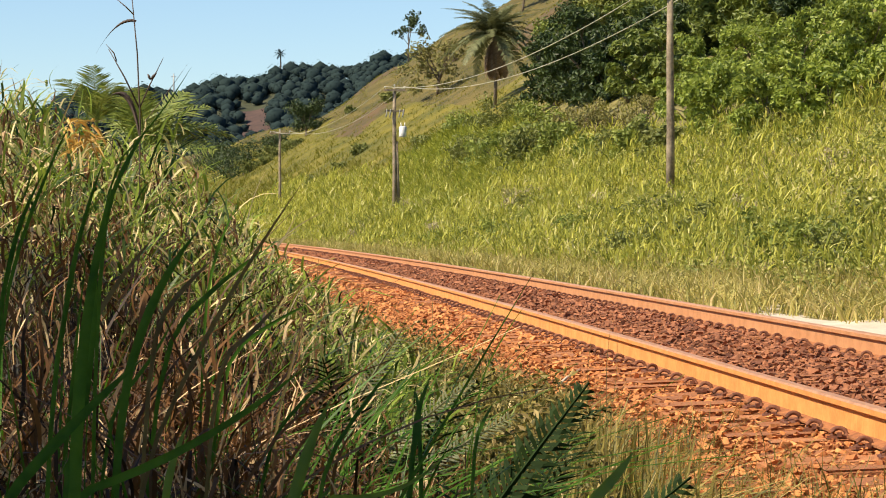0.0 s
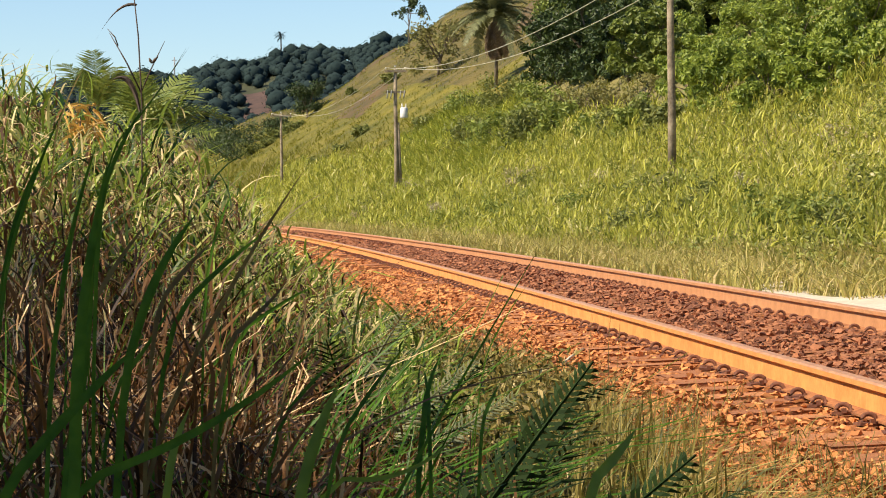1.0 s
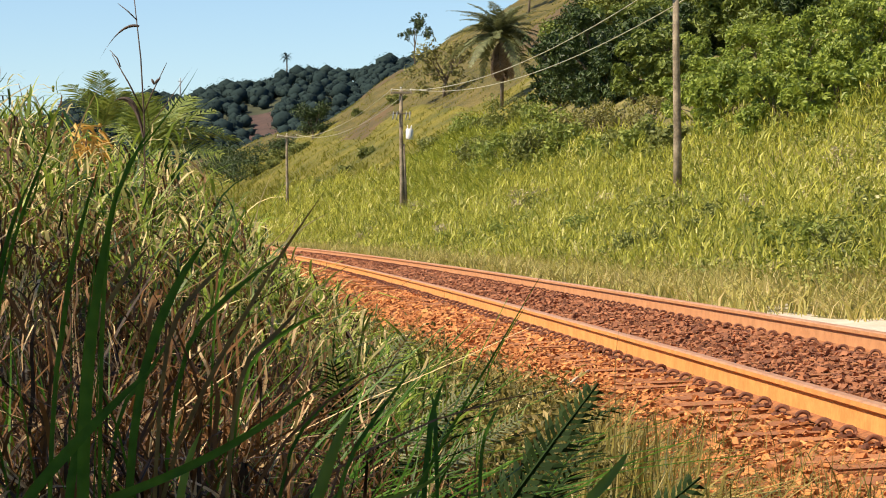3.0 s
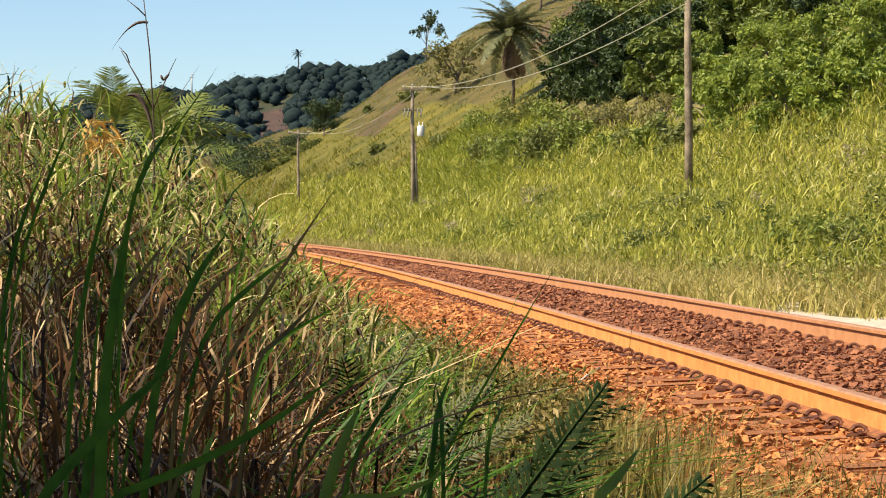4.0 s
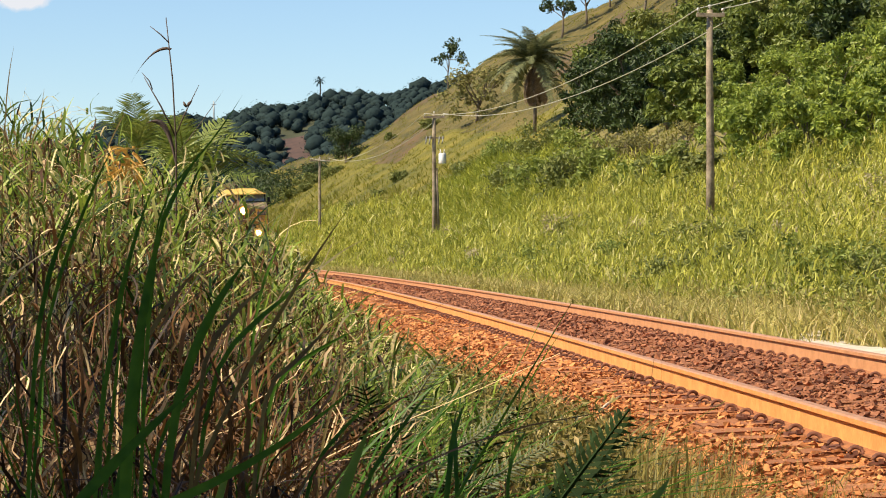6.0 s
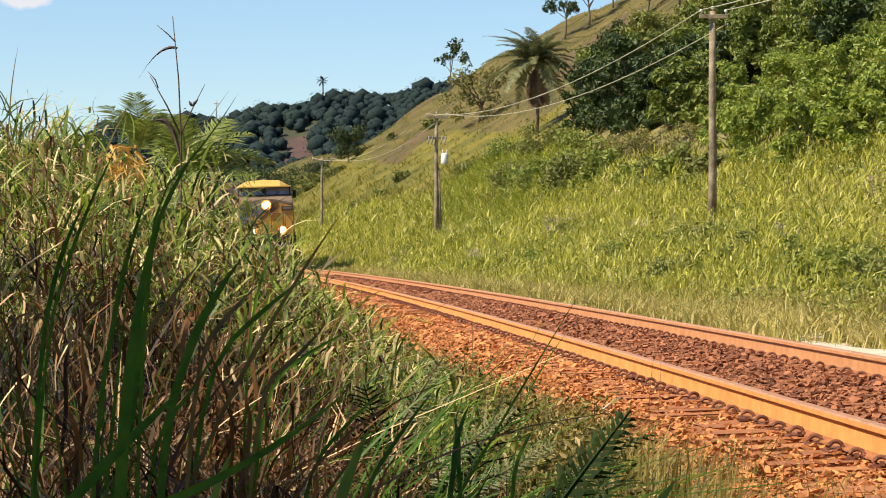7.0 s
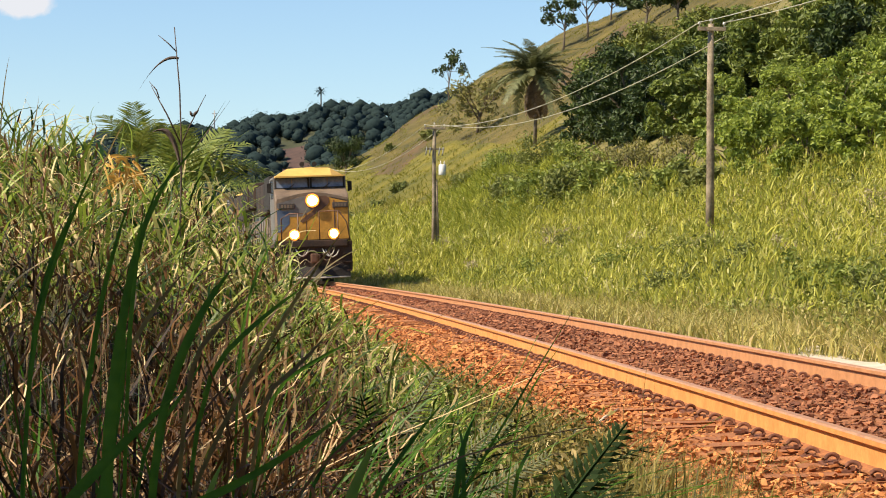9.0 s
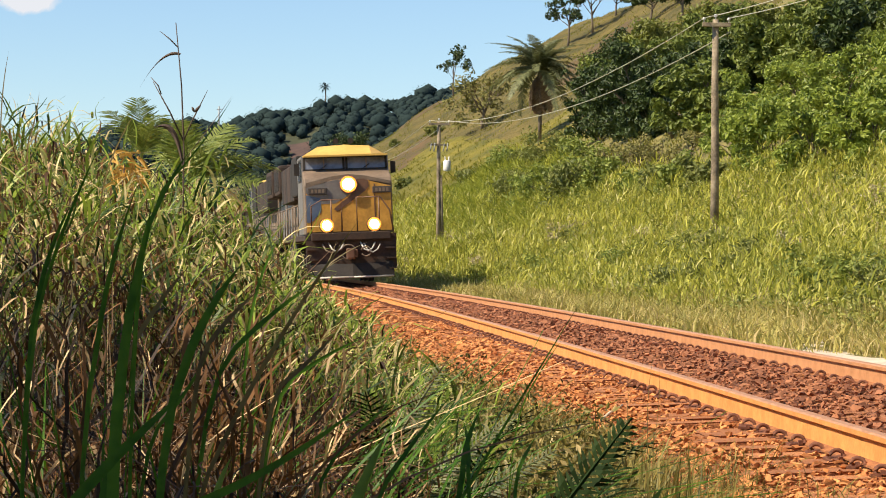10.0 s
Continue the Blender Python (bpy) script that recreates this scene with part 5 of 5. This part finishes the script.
# ---- growth in front of the camera ----
def leaf_blade(low, tip, y, width, mat, label, bow=0.0, sway=0.5):
    """One long folded blade: it rises from the ground to the point low and runs on to its tip, both (x, z) at the distance y."""
    low, tip = Vector((low[0], y, low[1])), Vector((tip[0], y + 0.1, tip[1]))
    rx = low.x - max(-0.5, min(0.5, (tip.x - low.x) * 0.6))
    root = Vector((rx, y - 0.05, float(land(rx, y)) - 0.02))
    knee = low - (tip - low) * 0.7
    knee.z = max(knee.z, root.z + 0.35 * (low.z - root.z))
    pts = [root * (1 - t) ** 2 + 2 * knee * t * (1 - t) + low * t * t for t in np.linspace(0, 1, 8)]
    side = Vector((-(tip - low).z, 0, (tip - low).x)) * bow
    pts += [low.lerp(tip, t) + side * 4 * t * (1 - t) for t in np.linspace(0, 1, 11)[1:]]
    bm = bmesh.new()
    rows = []
    for i, p in enumerate(pts):
        d = (pts[min(i + 1, len(pts) - 1)] - pts[max(i - 1, 0)]).normalized()
        s = d.cross(Vector((0.1, -1, 0.15))).normalized()
        w = width * 0.32 * float(np.interp(i, [0, 6, 10, 14, 17], [0.55, 0.95, 1.0, 0.65, 0.03]))
        k = s.cross(d)
        rows.append([bm.verts.new(p - root - s * w + k * w * 0.25), bm.verts.new(p - root), bm.verts.new(p - root + s * w + k * w * 0.25)])
    for a, b in zip(rows, rows[1:]):
        for k in (0, 1):
            bm.faces.new((a[k], a[k + 1], b[k + 1], b[k])).smooth = True
    ob = mesh_object("grass_blade", bm, mat)
    ob.location = root
    tagged(ob, label, "grass", "blades close by")
    SWAYING.append((ob, tuple(root), sway, tip.x * 3))
    return ob


def near_blades():
    g = "broad dark green grass blade growing close by"
    b = "thin brownish grass blade growing close by"
    l = "light green pointed grass blade growing close by"
    p = "pale dry grass stem leaning towards the track"
    for low, tip, y, w, mat, label, bow in (
        ((-0.495, 0.709), (-0.413, 0.806), 4.6, 0.014, BLADE_BROWN, b, 0.03),
        ((-0.365, 0.642), (-0.274, 0.735), 4.5, 0.013, BLADE_BROWN, b, -0.03),
        ((-0.637, 0.706), (-0.545, 0.848), 4.7, 0.014, BLADE_BROWN, b, 0.03),
        ((-0.306, 0.471), (-0.185, 0.588), 5.0, 0.012, BLADE, g, 0.03),
        ((-0.576, 0.988), (-0.459, 1.16), 4.6, 0.0055, BLADE, g, -0.03),
        ((-1.707, 1.351), (-1.697, 1.604), 9.0, 0.007, BLADE_BROWN, b, 0.02),
        ((-1.699, 1.294), (-1.675, 1.489), 9.5, 0.008, BLADE_BROWN, b, -0.03),
        ((-1.423, 1.19), (-1.335, 1.411), 9.5, 0.01, BLADE_BROWN, b, 0.03),
        ((-0.827, 0.796), (-0.596, 0.942), 13.0, 0.011, PALE_STEM, p, 0.05),
        ((-0.915, 0.718), (-0.796, 0.95), 13.5, 0.011, PALE_STEM, p, -0.05),
        ((-1.093, 0.804), (-0.977, 1.189), 14.0, 0.01, PALE_STEM, p, 0.06),
        ((-0.891, 0.687), (-0.692, 0.861), 12.5, 0.011, PALE_STEM, p, 0.08),
        ((-0.549, 0.583), (-0.455, 0.658), 9.5, 0.01, PALE_STEM, p, 0.12),
        ((-1.086, 0.685), (-0.949, 0.937), 12.5, 0.01, PALE_STEM, p, -0.06),
        ((-1.247, 0.822), (-1.046, 1.04), 13.0, 0.011, PALE_STEM, p, 0.05),
        ((0.55, 0.257), (0.578, 0.559), 8.5, 0.004, BLADE_BROWN, b, 0.03),
        ((0.582, 0.243), (0.607, 0.513), 8.7, 0.003, BLADE_BROWN, b, -0.03),
        ((0.501, 0.274), (0.524, 0.49), 8.8, 0.003, BLADE_BROWN, b, 0.03),
        ((0.135, 0.435), (0.251, 0.613), 8.0, 0.007, BLADE, g, 0.02),
        ((-0.028, 0.381), (-0.032, 0.661), 9.0, 0.004, BLADE_BROWN, b, 0.02),
        ((-0.467, 0.607), (-0.46, 0.766), 9.5, 0.004, BLADE_BROWN, b, 0.02),
        ((-0.519, 0.497), (-0.474, 0.945), 3.6, 0.028, BLADE, g, 0.03),
        ((-0.577, 0.483), (-0.549, 0.821), 3.9, 0.022, BLADE, g, -0.03),
        ((-0.562, 0.517), (-0.403, 0.683), 3.4, 0.024, BLADE, g, 0.02),
        ((-0.518, 0.468), (-0.189, 0.653), 3.8, 0.021, BLADE, g, -0.05),
        ((-0.494, 0.678), (-0.405, 0.857), 4.2, 0.024, BLADE, g, 0.05),
        ((-0.599, 0.722), (-0.548, 0.98), 4.0, 0.013, BLADE, g, 0.03),
        ((-0.545, 0.916), (-0.493, 1.04), 4.2, 0.012, BLADE, b, 0.03),
        ((-0.747, 0.825), (-0.669, 1.06), 4.4, 0.01, BLADE, g, 0.02),
        ((-0.444, 0.581), (-0.234, 0.937), 4.4, 0.013, BLADE_BROWN, b, 0.02),
        ((-0.493, 0.686), (-0.338, 0.819), 5.0, 0.016, BLADE, g, 0.03),
        ((-0.214, 0.459), (-0.162, 0.598), 3.8, 0.028, BLADE_LIGHT, l, 0.03),
        ((-0.172, 0.5), (-0.067, 0.64), 4.2, 0.011, BLADE, g, 0.02),
        ((0.222, 0.448), (0.289, 0.511), 3.9, 0.026, BLADE_LIGHT, l, -0.03),
        ((-0.19, 0.395), (0.016, 0.473), 4.4, 0.014, BLADE_LIGHT, l, -0.14),
        ((-0.398, 0.621), (-0.259, 0.702), 5.2, 0.013, BLADE, g, 0.03),
        ((-0.335, 0.479), (-0.287, 0.671), 5.4, 0.01, BLADE_BROWN, b, 0.0),
        ((-0.801, 0.792), (-0.755, 0.966), 4.6, 0.014, BLADE, g, 0.04),
        ((-0.607, 0.544), (-0.516, 0.693), 4.8, 0.012, BLADE, g, -0.04),
        ((-0.43, 0.438), (-0.404, 0.544), 4.0, 0.02, BLADE_LIGHT, l, 0.05),
        ((-0.054, 0.441), (-0.021, 0.564), 5.0, 0.018, BLADE, g, 0.06),
        ((-0.044, 0.444), (-0.056, 0.535), 5.1, 0.014, BLADE, g, -0.05),
        ((0.065, 0.436), (0.099, 0.494), 5.2, 0.012, BLADE, g, 0.03),
        ((-0.494, 0.766), (-0.445, 0.912), 5.5, 0.01, BLADE, g, 0.04)):
        leaf_blade(low, tip, y, w, mat, label, bow)


BLADE_BROWN = material("browned_blade", (0.10, 0.07, 0.02), (0.26, 0.19, 0.055), 4.0, 0.6, translucent=0.3)
PALE_STEM = material("pale_dry_stem", (0.30, 0.25, 0.11), (0.66, 0.56, 0.33), 3.0, 0.7, translucent=0.3)
BLADE_LIGHT = material("light_green_blade", (0.12, 0.21, 0.016), (0.24, 0.36, 0.038), 4.0, 0.45, translucent=0.45)
SEED_DARK = material("dark_seed_stem", (0.05, 0.035, 0.03), (0.12, 0.08, 0.06), 9, 0.8)


def seed_stem():
    """The tall flowering stalk that stands out against the sky."""
    y, k = 11.0, 11.0 / 6.0
    root = Vector((-0.72 * k, y, float(land(-0.72 * k, y))))
    o = tagged(new("flowering_stalk"), "tall thin dark grass stalk with a branched seed head", "grass")
    o.location = root

    def p(x, z):
        return Vector((x * k, y, 0.867 + (z - 0.867) * k)) - root
    part("stalk", tube(bmesh.new(), [Vector((0, 0, 0)), p(-0.722, 0.5), p(-0.720, 1.12), p(-0.727, 1.27), p(-0.742, 1.42)], [0.0044, 0.004, 0.0036, 0.0032, 0.002], 6), SEED_DARK, o)
    for pts, r in (([(-0.721, 1.14), (-0.755, 1.21), (-0.795, 1.28)], 0.0025), ([(-0.721, 1.14), (-0.70, 1.19), (-0.665, 1.26)], 0.0022), ([(-0.735, 1.36), (-0.755, 1.38), (-0.78, 1.40)], 0.002),
                   ([(-0.775, 1.25), (-0.782, 1.27), (-0.80, 1.29)], 0.002)):
        part("branch", tube(bmesh.new(), [p(*q) for q in pts], [r * k * 0.8, r * k * 0.8, r * k * 0.3], 5), SEED_DARK, o)
    for a, b, c, w in (((-0.73, 1.345), (-0.775, 1.36), (-0.826, 1.265), 0.008), ((-0.715, 1.10), (-0.66, 1.17), (-0.607, 1.247), 0.009), ((-0.722, 1.08), (-0.74, 1.20), (-0.79, 1.17), 0.012)):
        bm = bmesh.new()
        rows = []
        for t in np.linspace(0, 1, 9):
            q = p(*a) * (1 - t) ** 2 + 2 * p(*b) * t * (1 - t) + p(*c) * t * t
            e = w * k * 0.5 * math.sin(math.pi * min(1, 0.15 + 0.85 * t)) + 0.001
            rows.append([bm.verts.new(q + Vector((e * 0.5, 0.3 * e, e))), bm.verts.new(q + Vector((0, -e * 0.4, 0))), bm.verts.new(q - Vector((e * 0.5, -0.3 * e, e)))])
        for u, v in zip(rows, rows[1:]):
            for i in (0, 1):
                bm.faces.new((u[i], u[i + 1], v[i + 1], v[i]))
        part("leaf", bm, SEED_DARK, o)
    bm = bmesh.new()
    for a, b in (((-0.696, 1.208), (-0.681, 1.224)), ((-0.696, 1.208), (-0.702, 1.221))):
        tube(bm, [p(*a), (p(*a) + p(*b)) / 2, p(*b)], [0.003, 0.007, 0.002], 6)
    part("seed_cluster", bm, SEED_DARK, o)
    SWAYING.append((o, tuple(root), 0.35, 0.4))


def yellow_tuft(x, y, z):
    """A bunch of dying yellow leaves on a bent stem."""
    rng = random.Random(15)
    o = tagged(new("yellow_leaf_tuft"), "bunch of dying golden yellow leaves in the tall grass", "grass")
    root = Vector((x - 0.1, y, float(land(x - 0.1, y))))
    o.location = root
    top = Vector((x, y, z)) - root
    part("stalk", tube(bmesh.new(), [Vector((0, 0, 0)), top * 0.6 + Vector((-0.04, 0, 0)), top], [0.006, 0.005, 0.003], 6), SEED_DARK, o)
    for i in range(46):
        a = Vector((rng.uniform(-1, 1), rng.uniform(-1, 0.6), rng.uniform(-0.7, 0.8))).normalized()
        start = top + Vector((rng.uniform(-0.07, 0.07), rng.uniform(-0.04, 0.04), rng.uniform(-0.09, 0.06)))
        length, wide = rng.uniform(0.05, 0.13), rng.uniform(0.004, 0.009)
        bm = bmesh.new()
        rows = []
        for t in (0.0, 0.33, 0.66, 1.0):
            q = start + a * length * t + Vector((0, 0, -0.05 * t * t))
            e = wide * (1 - t * t) + 0.0006
            n = a.cross(Vector((0, 1, 0.3))).normalized()
            rows.append((bm.verts.new(q - n * e), bm.verts.new(q + Vector((0, e * 0.5, 0))), bm.verts.new(q + n * e)))
        for u, v in zip(rows, rows[1:]):
            for k in (0, 1):
                bm.faces.new((u[k], u[k + 1], v[k + 1], v[k]))
        part("leaf", bm, GOLD_LEAF, o)


GOLD_LEAF = material("golden_dying_leaf", (0.50, 0.26, 0.04), (0.80, 0.55, 0.16), 9, 0.6, obj=0.5, translucent=0.3)
near_blades()
seed_stem()
yellow_tuft(-1.60, 11.2, 1.27)
# young palms in the tall grass, and seedlings before the ballast
for x, y, z, ln, cnt, sd, fan, spin in (
        (-2.86, 21.0, 1.66, 0.60, 0, 3, ((-92, 84), (-60, 62), (-130, 66)), 0),
        (-2.68, 22.0, 1.58, 0.58, 7, 5, ((-80, 76), (-120, 68)), 0),
        (-2.52, 21.5, 1.46, 0.72, 3, 6, ((0, 58), (-20, 40), (15, 72), (-50, 60), (-35, 20)), 30)):
    palm("young_palm", x, y, float(land(x, y)), z - float(land(x, y)), 0.03, ln, cnt, FROND_LIT, "young feathery palm rising from the tall grass", sd, (0.5, 1.35), 0, 0.5, 34, 0.34, 0.028, fan, spin)
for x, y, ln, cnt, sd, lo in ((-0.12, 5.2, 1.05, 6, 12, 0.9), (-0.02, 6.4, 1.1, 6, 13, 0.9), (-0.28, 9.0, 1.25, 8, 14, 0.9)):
    palm("palm_seedling", x, y, float(land(x, y)), 0.0, 0.02, ln, cnt, FROND_SHADE, "green palm seedling beside the ballast, darkened for shade", sd, (lo, 1.4), 0, 0.3, 42, 0.16, 0.009)
palm("palm_seedling", -0.46, 5.5, float(land(-0.46, 5.5)), 0.0, 0.02, 1.54, 0, FROND_SHADE, "green palm seedling with wide feathery fronds, darkened for shade", 22, leaflets=66, leaflet=0.074, width=0.0085, droop=0.15, fan=((3, 55), (-10, 43)), spin=80)
palm("palm_seedling", -0.78, 9.0, float(land(-0.78, 9.0)), 0.0, 0.02, 1.5, 0, FROND, "blue-green palm seedling with feathery fronds", 23, leaflets=70, leaflet=0.08, width=0.0065, droop=0.3, fan=((2, 52), (14, 62), (-8, 44)), spin=64)
palm("palm_seedling", 0.47, 4.9, float(land(0.47, 4.9)), 0.0, 0.02, 1.08, 5, FROND_SHADE, "small palm seedling at the edge of the grass, darkened for shade", 31, (1.12, 1.5), 0, 0.25, 40, 0.12, 0.012)
# unseen trees added around the camera so that shade falls on the nearest grass
tree("added_shade_tree", -8.9, 4.0, 8.6, 3.4, LEAF_DARK, 0.30, 18000, "unseen leafy tree added to shade the grass beneath", fork=0.5, n=8, clump=0.42, seed=200)
tree("added_shade_tree", -3.5, -4.5, 9.0, 4.0, LEAF_DARK, 0.28, 7000, "unseen leafy tree added to shade the grass beneath", fork=0.45, n=8, clump=0.42, seed=201)
tree("added_shade_tree", -9.5, -2.5, 8.5, 3.6, LEAF_DARK, 0.28, 7000, "unseen leafy tree added to shade the grass beneath", fork=0.45, n=8, clump=0.42, seed=202)
tree("added_shade_tree", -2.5, 0.6, 8.4, 3.4, LEAF_DARK, 0.28, 9000, "unseen leafy tree added to shade the grass beneath", fork=0.55, n=8, clump=0.42, seed=203)


def lying_stick(a, b, radius, label):
    a, b = Vector(a), Vector(b)
    bm = tube(bmesh.new(), [Vector((0, 0, 0)), (b - a) * 0.4 + Vector((0, 0, radius)), b - a], [radius, radius * 0.9, radius * 0.6], 7)
    ob = mesh_object("stick", bm, DEADWOOD)
    ob.location = a
    tagged(ob, label, "stick")


DEADWOOD = material("bleached_wood", (0.45, 0.36, 0.26), (0.66, 0.56, 0.42), 8, 0.85)
lying_stick((0.80, 17.7, float(land(0.80, 17.7)) + 0.03), (0.97, 18.0, float(land(0.97, 18.0)) + 0.10), 0.012, "bleached stick lying on the orange ballast")
lying_stick((-0.62, 14.2, 0.02), (-0.40, 14.25, 0.05), 0.008, "bleached dead stem caught in the weeds")


# ---- grasses, ballast and the pieces of the track ----
bank_grass()
near_grass()
ballast()
sleepers_and_clips()

motions()
